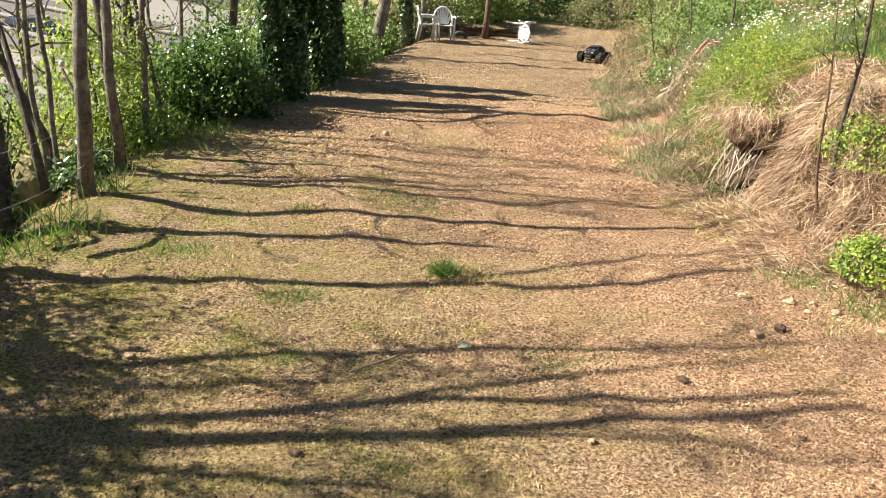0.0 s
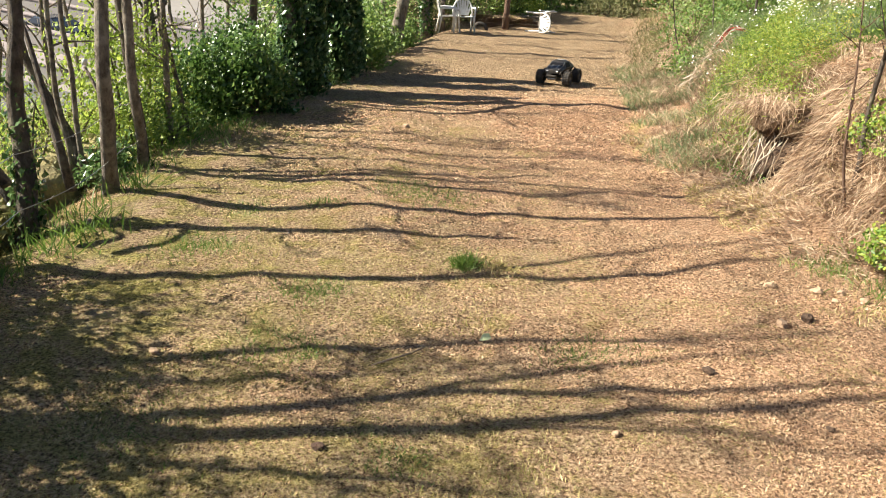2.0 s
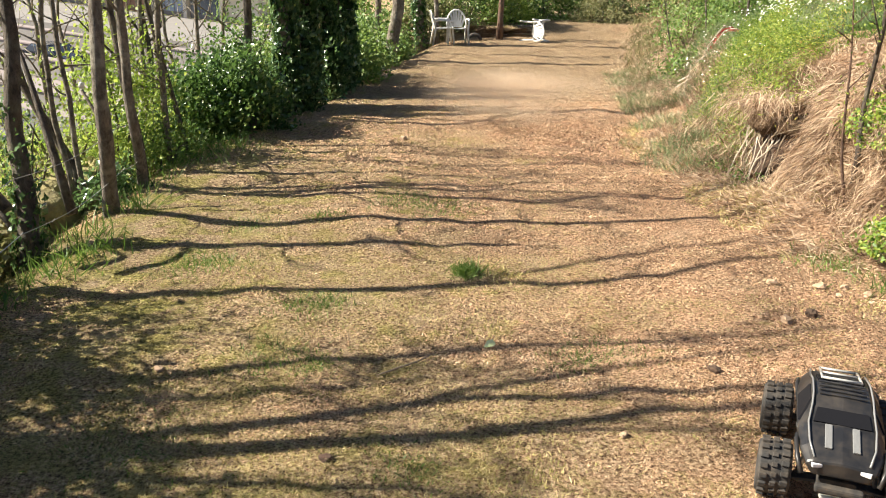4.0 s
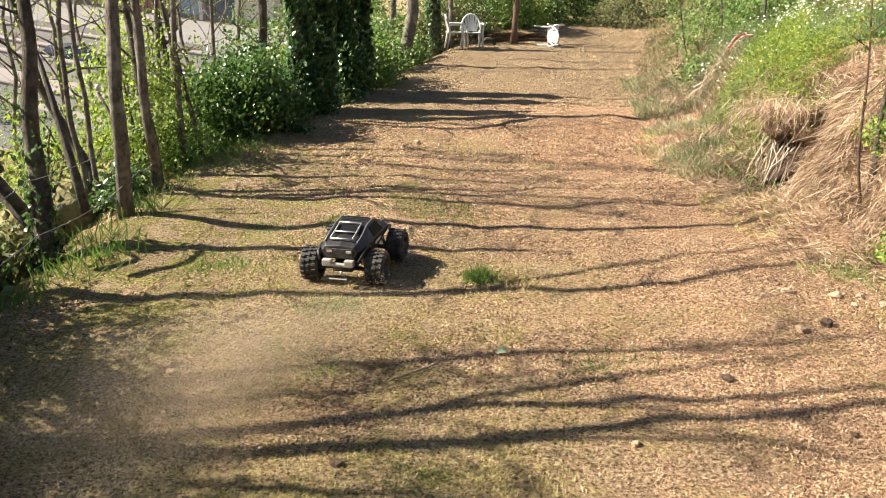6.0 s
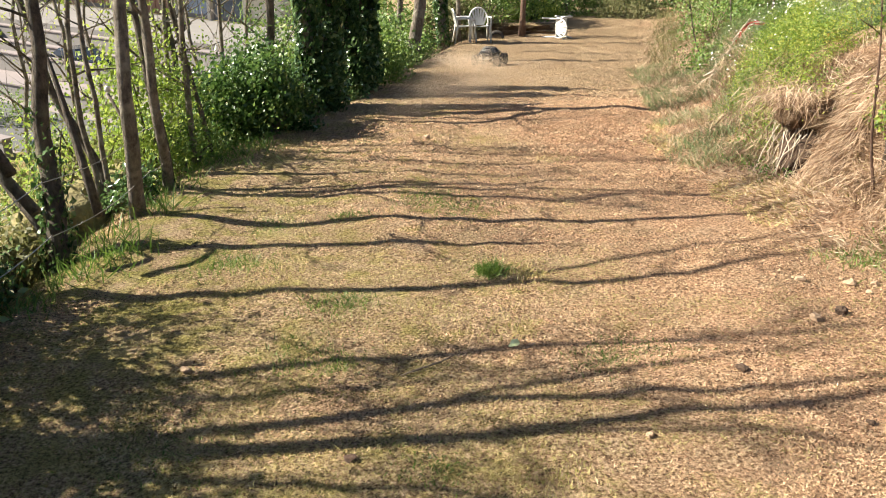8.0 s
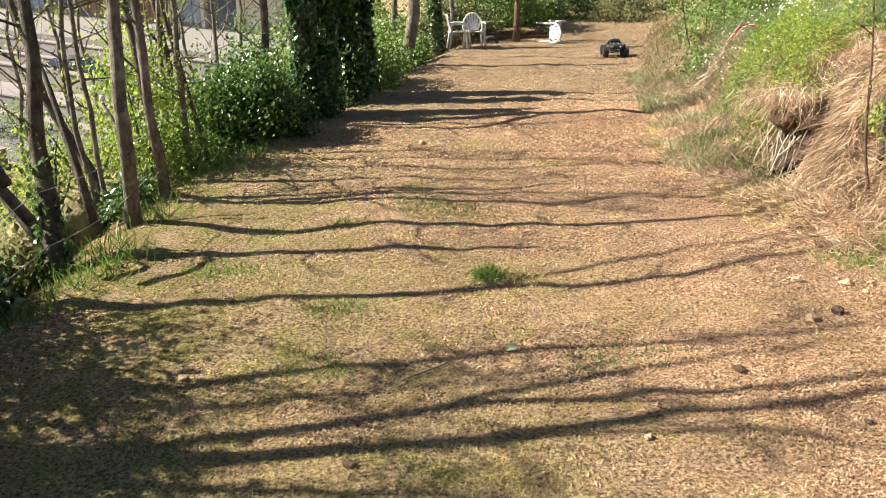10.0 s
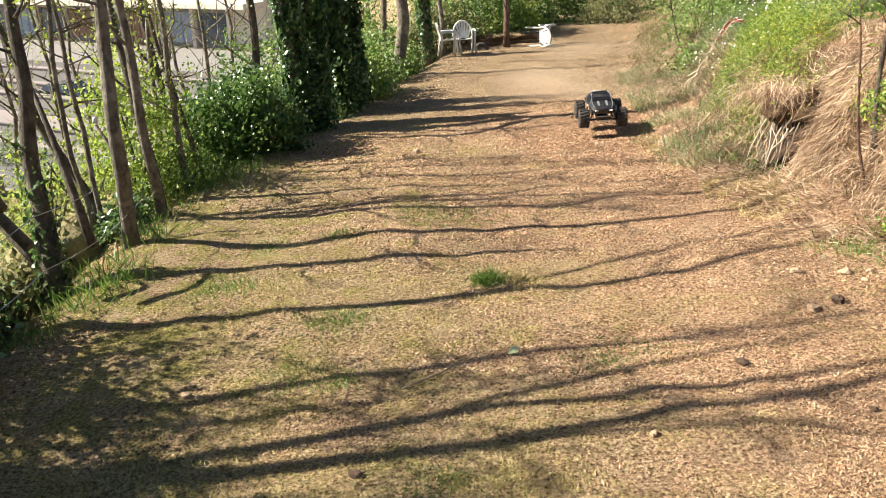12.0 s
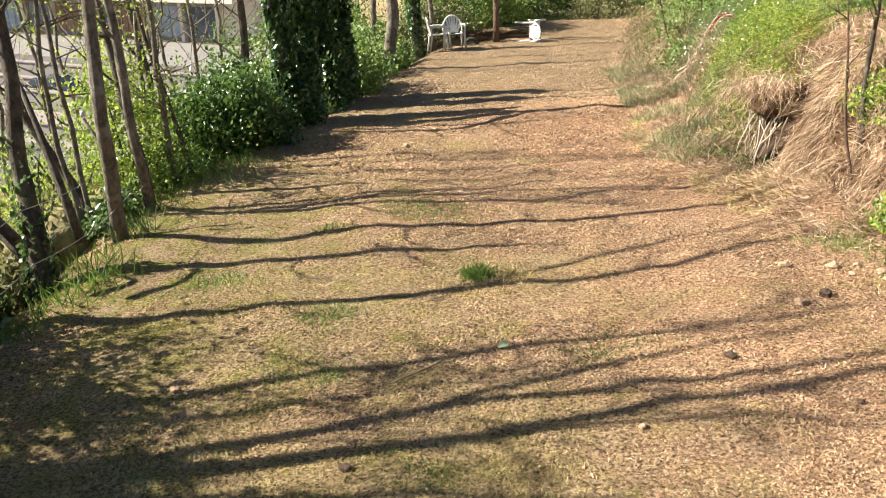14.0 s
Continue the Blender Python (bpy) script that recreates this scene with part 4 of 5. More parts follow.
def daisies(p, rng):
    n, k = len(p), 7
    c = p + np.array((0, 0, 1)) * rng.uniform(0.26, 0.46, (n, 1))
    nor = unit(rng.normal(size=(n, 3)) * 0.4 + np.array((-0.5, -0.3, 1.0)))
    a = unit(np.cross(nor, np.array((0.2, 1, 0.1))))
    b = np.cross(nor, a)
    r = rng.uniform(0.008, 0.014, n)[:, None]
    ring = [c + nor * 0.004 + (a * math.cos(w) + b * math.sin(w)) * r for w in np.linspace(0, 6.283, k, endpoint=False)]
    v = np.stack([c] + ring, 1).reshape(-1, 3)
    o = np.arange(n)[:, None] * (k + 1)
    t = np.concatenate([o + [0, 1 + i, 1 + (i + 1) % k] for i in range(k)], 1).reshape(-1, 3)
    return tri_mesh("daisies", v, t, M_PETAL)


slope_stuff("daisies", 9.2, 11.8, 1.5, 3.3, 480, 320, "white daisies over green weeds on the bank", daisies, 0.4)
slope_stuff("daisies", 8.6, 12.5, 0.7, 1.6, 90, 321, "scattered white daisies on the bank", daisies, 0.4)


def roots():
    ob = thing("root_tangle", 2.62, 7.75, 0.14, "pale dry roots hanging over a dark hollow in the bank", "roots")
    rnd = random.Random(5)
    for i in range(26):
        y, z = rnd.gauss(0, 0.22), 0.42 + rnd.gauss(0, 0.05)
        p = Vector((0.12 + rnd.gauss(0, .05), y, z))
        pts = [p]
        for s in range(5):
            p = p + Vector((-0.02 + rnd.gauss(0, .03), rnd.gauss(0, .04), -0.10))
            pts.append(p)
        part("root", Build().tube(pts, [0.007, 0.006, 0.006, 0.005, 0.003, 0.002], 5), M_TWIG if i % 2 else M_STICK, ob, shade=True)
    part("soil_lip", Build().lump((0.27, 0.02, 0.50), (0.24, 0.34, 0.17), 9, 4, 0.8), M_EARTH, ob, "overhanging lip of dry soil", True)
    # dark lump lining the hollow, its colour standing in for the overhang's shade
    part("soil_wall", Build().lump((0.34, 0.0, 0.22), (0.28, 0.34, 0.30), 3, 4, 0.6), M_SOIL, ob, "dark soil lump standing in for the shade in the hollow", True)


def lip_cover():
    """Hay and weeds over the lip of the hollow."""
    rng = np.random.default_rng(77)
    n = 1500
    base = 0.14
    p = np.stack([2.76 + rng.normal(size=n) * 0.14, 7.77 + rng.normal(size=n) * 0.24, base + 0.60 + rng.uniform(-0.04, 0.05, n)], 1)
    tagged(new("hanging_hay", hay(p, rng)), "dry hay hanging over the hollow in the bank", "plants", kind="stuff")
    q = p[:500] + np.array((0.1, 0.16, 0.08)) + rng.normal(size=(500, 3)) * 0.08
    tagged(new("weed_patch", leaf_mesh("weeds", q, 0.032, M_BRIGHT, rng, 0.45, (-0.2, -0.2, 0.5))), "yellow-green weeds over the hollow in the bank", "plants", kind="stuff")


roots()
lip_cover()

# tufts of green grass at the trees' feet and on the track
for i, (x, y, n, size, m, sp) in enumerate((
        (-2.91, 6.70, 90, 0.34, M_GRASS, 0.10), (-2.78, 5.59, 110, 0.30, M_GRASS, 0.14), (-2.86, 5.16, 100, 0.28, M_GRASS, 0.14), (-3.04, 5.99, 70, 0.3, M_GRASS, 0.14), (-2.97, 4.64, 80, 0.22, M_GRASS, 0.16),
        (-3.05, 8.34, 120, 0.24, M_GRASS, 0.2), (-2.85, 8.67, 140, 0.26, M_GRASS, 0.22), (-2.73, 9.16, 120, 0.26, M_GRASS, 0.18), (-3.15, 7.50, 90, 0.25, M_GRASS, 0.18),
        (-0.03, 5.25, 110, 0.13, M_GRASS, 0.05), (0.19, 5.25, 50, 0.08, M_TURF, 0.08), (-0.94, 4.58, 120, 0.06, M_GRASS, 0.12), (-1.23, 6.47, 70, 0.06, M_GRASS, 0.09),
        (-0.63, 6.95, 130, 0.06, M_GRASS, 0.16), (-0.26, 6.74, 110, 0.06, M_GRASS, 0.16), (-1.82, 6.30, 80, 0.05, M_GRASS, 0.12), (-1.89, 5.34, 160, 0.07, M_GRASS, 0.16), (-1.48, 5.23, 80, 0.05, M_TURF, 0.14),
        (-0.23, 9.60, 160, 0.05, M_TURF, 0.25), (-1.00, 3.87, 90, 0.06, M_GRASS, 0.14), (-0.81, 3.80, 50, 0.05, M_GRASS, 0.06), (-0.40, 4.54, 60, 0.05, M_TURF, 0.12), (0.04, 4.32, 80, 0.06, M_TURF, 0.12),
        (0.75, 4.08, 80, 0.05, M_GRASS, 0.14), (0.55, 3.94, 60, 0.05, M_GRASS, 0.10), (-0.27, 2.92, 70, 0.05, M_GRASS, 0.10), (0.22, 2.84, 90, 0.05, M_TURF, 0.15), (-1.44, 3.00, 90, 0.05, M_GRASS, 0.15),
        (2.54, 5.54, 90, 0.10, M_GRASS, 0.14), (2.84, 5.00, 100, 0.12, M_GRASS, 0.16), (2.45, 4.73, 60, 0.06, M_TURF, 0.14))):
    tuft(x, y, n, size, m, 400 + i, "green grass tuft on the dry track" if x > -2.7 else "tall green grass tuft at the trees' feet", sp)


# ---- litter and short turf on the track ----
def polar(n, seed, near=2.3, far=24.0, half=38):
    rng = np.random.default_rng(seed)
    d = near * (far / near) ** rng.uniform(0, 1, n)
    a = np.radians(rng.uniform(-half, half, n))
    x, y = d * np.sin(a), d * np.cos(a)
    ok = (x > -3.6) & (x < toe(y) + 0.4)
    return rng, x[ok], y[ok], d[ok]


def greenness(x, y):
    g = 1.5 * vnoise(x * 1.5, y * 1.5, 21) + 0.9 * vnoise(x * 4, y * 4, 22) - 0.62
    verge = 0.28 * np.exp(-((x + 1.9) / 0.9) ** 2 - ((y - 8.2) / 2.2) ** 2)
    return g + verge + np.clip((8.5 - y) * 0.05, -0.3, 0.3) - 0.24 * x - 0.74 + 0.65 * np.exp(-((y - 2.75) / 0.6) ** 2 - ((x - 0.5) / 1.1) ** 2)


def scatter_litter(name, n, seed, mat, length, width, label, wet):
    rng, x, y, d = polar(n, seed)
    g = greenness(x, y)
    ok = (g < rng.uniform(-0.2, 0.9, len(g))) if not wet else (g > rng.uniform(-0.15, 0.5, len(g)))
    dens = 0.75 * vnoise(x * 0.9, y * 0.9, seed) + 0.55 * vnoise(x * 3.7, y * 3.7, seed + 1) + 0.25 * vnoise(x * 11, y * 11, seed + 2)
    ok &= dens > rng.uniform(0.45, 0.95, len(dens))
    if mat is M_CHIP:
        ok &= y < 12.5 + 2.5 * rng.normal(size=len(y))
    x, y, d = x[ok], y[ok], d[ok]
    p = at_ground(np.stack([x, y, rng.uniform(0.001, 0.010, len(x))], 1))
    w = rng.uniform(0, 6.283, len(x))
    if wet:
        way = np.stack([np.cos(w) * 0.9, np.sin(w) * 0.9, rng.uniform(0.3, 1.4, len(x))], 1)
        me = blade_mesh(name, p, way, length * (0.8 + d * 0.03), width * (0.6 + d * 0.09), mat, rng, 0.8)
    else:
        way = np.stack([np.cos(w), np.sin(w), rng.normal(size=len(x)) * 0.42], 1)
        me = fleck_mesh(name, p, way, np.maximum(length * (0.7 + d * 0.03), 0.0026 * np.minimum(d, 9)), np.maximum(width * (0.5 + d * 0.06), 0.0010 * np.minimum(d, 12)), mat, rng)
    tagged(new(name, me), label, "litter", kind="stuff")


scatter_litter("straw_litter", 330000, 501, M_STRAW, 0.025, 0.0019, "loose dry straw over the track", False)
scatter_litter("chip_litter", 400000, 502, M_CHIP, 0.010, 0.0042, "reddish bark and soil crumbs over the track", False)
scatter_litter("dark_crumbs", 300000, 504, M_CRUMB, 0.013, 0.0052, "dark leaf and soil crumbs over the track", False)
scatter_litter("short_turf", 330000, 503, M_TURF, 0.032, 0.0026, "short yellowing turf on the track", True)


# ---- things on and beside the track ----
def chair(x, y, z, m_extra, label):
    """A moulded garden armchair with a fan back; its front looks along -y."""
    ob = thing("garden_chair", x, y, z, label, "chair", "white garden chairs")
    ob.matrix_basis = pose(x, y, z) @ m_extra
    seat = Build()
    n, m = 9, 7
    vs = [((i / (n - 1) - 0.5) * 0.46, (j / (m - 1) - 0.5) * 0.44, 0.42 - 0.02 * math.cos((i / (n - 1) - 0.5) * 3) + 0.02 * (1 - j / (m - 1)) - d) for d in (0, 0.012) for j in range(m) for i in range(n)]
    fs = [(j * n + i, j * n + i + 1, (j + 1) * n + i + 1, (j + 1) * n + i) for j in range(m - 1) for i in range(n - 1)]
    fs += [tuple(q + n * m for q in reversed(f)) for f in fs]
    rim = [i for i in range(n)] + [j * n + n - 1 for j in range(1, m)] + [(m - 1) * n + i for i in range(n - 2, -1, -1)] + [j * n for j in range(m - 2, 0, -1)]
    fs += [(rim[k], rim[k] + n * m, rim[(k + 1) % len(rim)] + n * m, rim[(k + 1) % len(rim)]) for k in range(len(rim))]
    part("seat", seat.add(vs, fs), M_CHAIR, ob)
    hoop = [(0.25 * math.cos(w) * 1.02, 0.23 + 0.10 * max(0, math.sin(w)), 0.5 + 0.36 * max(-0.2, math.sin(w))) for w in np.linspace(-0.2, math.pi + 0.2, 17)]
    part("back_hoop", Build().tube(hoop, 0.022, 8), M_CHAIR, ob, shade=True)
    for k in range(7):
        u = (k - 3) / 3
        top = (0.215 * u, 0.32 - 0.03 * u * u, 0.50 + 0.34 * math.sqrt(max(0.05, 1 - (0.86 * u) ** 2)))
        b = (0.12 * u, 0.22, 0.43)
        mid_ = tuple((p + q) / 2 for p, q in zip(top, b))
        sl = Build()
        d = Vector(top) - Vector(b)
        sl.box(mid_, (0.052, 0.012, d.length), Matrix.Rotation(-math.atan2(d.y, d.z), 4, "X") @ Matrix.Rotation(math.atan2(d.x, d.z), 4, "Y"), 0.003)
        part("back_slat", sl, M_CHAIR, ob)
    for sx in (-1, 1):
        part("armrest", Build().tube([(sx * 0.26, 0.26, 0.62), (sx * 0.285, 0.1, 0.635), (sx * 0.29, -0.1, 0.63), (sx * 0.275, -0.22, 0.60), (sx * 0.265, -0.235, 0.50)], [0.022, 0.028, 0.030, 0.026, 0.020], 8), M_CHAIR, ob, shade=True)
        part("leg", Build().tube([(sx * 0.265, -0.23, 0.52), (sx * 0.25, -0.22, 0.4), (sx * 0.27, -0.26, 0.0)], [0.022, 0.030, 0.022], 8), M_CHAIR, ob, shade=True)
        part("leg", Build().tube([(sx * 0.23, 0.22, 0.46), (sx * 0.235, 0.24, 0.3), (sx * 0.25, 0.30, 0.0)], [0.026, 0.028, 0.022], 8), M_CHAIR, ob, shade=True)
    return ob


gz = lambda x, y: float(height(x, y))
chair(-0.45, 22.19, gz(-0.43, 22.16), pose(0, 0, 0, 0, 0, 8), "white plastic garden armchair standing at the track's end")
chair(-0.83, 22.27, gz(-0.81, 22.29), pose(0, 0, 0, 0, 0, 100), "white plastic garden armchair turned sideways beside another")
chair(1.42, 23.45, gz(1.58, 23.42) + 0.29, pose(0, 0, 0, 0, 0, -42) @ pose(0, 0, 0, 0, 90, 0) @ pose(0, 0, 0, 0, 0, 180), "white plastic garden armchair tipped over on its side")

mound = thing("soil_heap", 0.61, 24.16, gz(0.61, 24.16), "low heap of brown soil and dead leaves", "soil heap")
part("soil", Build().lump((0, 0, 0), (1.1, 0.35, 0.2), 4, 4, 0.6), M_EARTH, mound, shade=True)
log = thing("log", 1.45, 24.41, gz(1.45, 24.35) + 0.06, "dark fallen log lying by the soil heap", "log")
part("wood", Build().tube([(-0.5, 0.1, 0.05), (-0.1, 0.03, 0.06), (0.3, -0.02, 0.05), (0.55, -0.06, 0.03)], [0.03, 0.035, 0.03, 0.02], 10), M_BARK, log, shade=True)
tyre = thing("old_tyre", -0.01, 23.03, gz(-0.01, 23.03) + 0.0, "half-buried old black tyre", "tyre")
part("rubber", Build().turned([(0.13, -0.05), (0.19, -0.06), (0.22, 0.0), (0.19, 0.06), (0.13, 0.05), (0.13, -0.05)], 24), M_RUBBER, tyre, shade=True)


def hose():
    ob = thing("red_hose", 3.40, 11.8, gz(3.40, 11.8), "red and pale cables coiled loosely on the bank", "hose")
    rnd = random.Random(8)
    for k in range(7):
        pts = []
        for s in range(9):
            u = s / 8 - 0.5
            x, y = 0.36 * u + 0.02 * rnd.gauss(0, 1), 0.12 * math.sin(u * 4 + k) + (k - 3) * 0.05
            pts.append((x, y, gz(3.40 + x, 11.8 + y) - gz(3.40, 11.8) + 0.10 + 0.03 * math.cos(u * 3) + 0.012 * k))
        part("loop", Build().tube(pts, 0.008, 6), M_RED if k % 3 else M_STICK, ob, shade=True)


hose()
for i in range(7):
    rnd = random.Random(60 + i)
    x, y = 3.05 + rnd.gauss(0, 0.10), 11.4 + rnd.gauss(0, 0.3)
    st = new("stick", Build().tube([(-0.2, 0, 0.0), (0, 0.03, 0.04), (0.2, 0, 0.08)], [0.008, 0.007, 0.004], 5).mesh("stick", M_STICK, True))
    st.matrix_basis = pose(x, y, gz(x, y) + 0.10, 0, -25 + rnd.gauss(0, 10), rnd.gauss(20, 30))
    tagged(st, "bleached dead stick lying on the bank", "stick", "sticks on the bank")

# low mossy wall and fence wires behind the trees
wall = thing("mossy_wall", -3.84, 6.43, gz(-3.84, 6.43), "low mossy stone wall behind the tree trunks", "wall")
for i in range(9):
    rnd = random.Random(90 + i)
    part("stone", Build().lump((rnd.gauss(0, 0.05), -2.0 + i * 0.5, 0.16), (0.26, 0.3, 0.28), i, 3, 0.35), M_MOSS, wall, shade=True)
posts = ((-3.07, 3.72), (-3.04, 5.01), (-3.10, 6.81), (-3.29, 7.86))
for k, z in enumerate((0.30, 0.62)):
    wr = Build()
    pts = []
    for (x0, y0), (x1, y1) in zip(posts, posts[1:]):
        for s in range(8):
            t = s / 8
            pts.append((x0 + (x1 - x0) * t + 0.09, y0 + (y1 - y0) * t, z + k * 0.05 - 0.06 * math.sin(t * math.pi)))
    wr.tube(pts, 0.0032, 5)
    for j, p in enumerate(pts[::2]):
        wr.tube([(p[0] - 0.012, p[1], p[2] - 0.014), (p[0] + 0.012, p[1], p[2] + 0.014)], 0.0022, 4)
    tagged(new("barbed_wire", wr.mesh("barbed_wire", M_WIRE)), "slack rusty-grey barbed wire strung between tree trunks", "wire", "fence wires")

stub = thing("branch_stub", -3.04, 6.70, 0.75, "cut branch stub with a white plastic cap", "branch")
part("wood", Build().tube([(0.0, 0.0, -0.16), (-0.10, 0.02, 0.04), (-0.2, 0.03, 0.24)], [0.018, 0.014, 0.012], 8), M_BARK, stub, shade=True)
part("cap", Build().turned([(0.001, 0.055), (0.018, 0.052), (0.022, 0.04), (0.022, 0.0), (0.001, 0.0)], 14, pose(-0.2, 0.03, 0.25, 80, 0, -20)), M_CHAIR, stub, "white plastic cap", True)

# mossy leaning limbs in the gloom at the nearest trees' feet
for i, (p, q) in enumerate((((-3.36, 5.83, -0.1), (-4.48, 6.28, 0.9)), ((-3.15, 5.24, 0.4), (-4.32, 5.62, 1.4)), ((-3.33, 6.46, 0.0), (-3.89, 6.95, 1.5)), ((-3.22, 5.14, 0.7), (-4.47, 5.85, 1.9)))):
    p, q = Vector(p), Vector(q)
    mid_ = (p + q) / 2 + Vector((0, 0, 0.1))
    lb = new("leaning_limb", Build().tube([p, (p + mid_) / 2, mid_, (q + mid_) / 2 + Vector((0, 0, .05)), q], [0.042, 0.036, 0.028, 0.018, 0.006], 8).mesh("leaning_limb", M_BARK_DARK, True))
    tagged(lb, "mossy dark limb leaning out over the slope", "branch", "leaning limbs")

# small things on the track
twig = new("twig", Build().tube([(-0.13, -0.11, 0.006), (-0.03, -0.03, 0.009), (0.06, 0.04, 0.010), (0.13, 0.13, 0.007)], [0.004, 0.006, 0.006, 0.004], 6).mesh("twig", M_TWIG, True))
twig.matrix_basis = pose(-0.35, 3.83, gz(-0.35, 3.83) + 0.004)
tagged(twig, "thin dry twig lying on the track", "twig")
lf = thing("fallen_leaf", 0.10, 4.08, gz(0.10, 4.08) + 0.012, "pale green fallen leaf on the track", "leaf")
vs = [(-0.03, -0.012, 0), (-0.012, 0.02, 0.025), (0.02, 0.02, 0.032), (0.034, 0.0, 0.015), (0.02, -0.02, 0.010), (-0.012, -0.024, 0.006), (0, 0, 0.02)]
part("blade", mesh_of("blade", vs + [(x, y, z - 0.003) for x, y, z in vs], [(6, k, (k + 1) % 6) for k in range(6)] + [(13, 7 + (k + 1) % 6, 7 + k) for k in range(6)], leafy("pale_leaf", [(0.0, (0.66, 0.72, 0.38)), (1.0, (0.72, 0.78, 0.46))], 0.5, 0.3)), None, lf)
for i, (x, y, r, m) in enumerate(((1.97, 5.10, 0.035, M_STONE), (2.03, 4.59, 0.045, M_SOIL), (1.85, 4.50, 0.04, M_STONE), (2.27, 5.07, 0.04, M_STONE), (2.42, 5.06, 0.03, M_STONE), (2.52, 4.95, 0.035, M_STONE), (2.33, 4.92, 0.025, M_STONE), (1.70, 3.37, 0.022, M_SOIL), (-0.61, 2.96, 0.03, M_BARK_RED),
        (0.68, 3.19, 0.02, M_STONE), (-1.60, 3.72, 0.03, M_STONE), (-0.82, 9.57, 0.05, M_STONE), (-0.98, 9.47, 0.03, M_STONE), (-0.33, 6.87, 0.025, M_SOIL), (1.26, 3.86, 0.035, M_SOIL), (2.68, 4.65, 0.03, M_STONE), (2.80, 4.46, 0.035, M_STONE))):
    c = new("stone" if m is M_STONE else "clod", Build().lump((0, 0, 0), (r, r * 0.8, r * 0.6), i, 2, 0.5).mesh("stone", m, False))
    c.matrix_basis = pose(x, y, gz(x, y) + r * 0.3, 0, 0, i * 47)
    tagged(c, "pale stone lying on the track" if m is M_STONE else "dark clod of earth lying on the track", "stone" if m is M_STONE else "clod", "stones on the track")


# ---- the street beyond ----
ST = pose(-58.8, 83.6, 0.33, 1.7, 3.2, -26.5)      # along the shop fronts of a sloping street, its -y towards the trees


def slab(name, x0, x1, y0, y1, z, mat, label, t=0.03):
    ob = new(name, Build().box(((x0 + x1) / 2, (y0 + y1) / 2, z - t / 2), (x1 - x0, y1 - y0, t), None, 0.01).mesh(name, mat))
    ob.matrix_basis = ST
    return tagged(ob, label, name, kind="structure")


slab("pavement", -30, 60, -76, -9, -1.16, M_PAVE, "pale pinkish paved square", 5.0)
slab("road", -30, 60, -29, -24, -1.13, M_TILE, "grey asphalt road beyond the trees")
slab("terrace", -30, 60, -9, 0, -0.15, M_CONC, "raised concrete terrace before the shops", 1.4)
for k, (y, h) in enumerate(((-11, 0.9), (-14.5, 0.7), (-18.5, 1.0), (-23, 0.7), (-30, 0.8))):
    w = thing("low_wall", 0, 0, 0, "long low concrete wall with a pale coping", "wall", "low walls on the square")
    w.matrix_basis = ST @ pose(33, y, -1.16)
    part("wall_face", Build().box((0, 0, h / 2), (54, 0.35, h), None, 0.02), M_CONC, w)
    part("coping", Build().box((0, 0, h + 0.05), (54.2, 0.5, 0.1), None, 0.02), M_PAVE, w, "pale stone coping")


def street_z(x, y):
    """Height of the sloping square under a point."""
    n, o = ST.to_3x3() @ Vector((0, 0, 1)), ST @ Vector((0, 0, -1.16))
    return o.z - (n.x * (x - o.x) + n.y * (y - o.y)) / n.z


def shops():
    ob = thing("shop_building", 0, 0, 0, "long cream building with shop fronts under a flat canopy", "building")
    ob.matrix_basis = ST @ pose(0, 0, -0.15)
    part("wall", Build().box((12, 3.2, 4.5), (72, 6, 9.0)), M_RENDER, ob)
    part("canopy", Build().box((12, -0.9, 3.35), (72, 2.2, 0.42), None, 0.04), M_RENDER, ob, "projecting flat concrete canopy")
    part("roof", Build().box((12, 3.2, 9.15), (73, 6.8, 0.3), None, 0.03), M_CONC, ob)
    kinds = (M_SHOP, M_WOOD, M_BLUE, M_SHOP, M_BLUE, M_SHOP, M_WOOD)
    for i in range(18):
        x, m = -20 + i * 3.7, kinds[i % 7]
        fr = part("shop_front", Build().box((x, 0.14, 1.45), (3.2, 0.1, 2.9), None, 0.03), M_WOOD if i % 3 == 0 else M_CONC, ob, "framed shop front")
        for k in (-1, 0, 1):
            part("pane", Build().box((x + k * 1.0, 0.08, 1.5), (0.9, 0.06, 2.3), None, 0.01), m, fr)
        part("pillar", Build().box((x + 1.85, -0.02, 1.6), (0.35, 0.4, 3.2), None, 0.03), M_RENDER, ob)
        for z in (5.0, 7.6):
            wd = part("window", Build().box((x, 0.18, z), (1.5, 0.12, 1.6), None, 0.02), M_RENDER, ob)
            part("pane", Build().box((x, 0.11, z), (1.3, 0.05, 1.4), None, 0.01), M_ORANGE if i % 2 else M_SHOP, wd)
            part("sill", Build().box((x, 0.08, z - 0.85), (1.7, 0.3, 0.08), None, 0.01), M_CONC, wd)


shops()


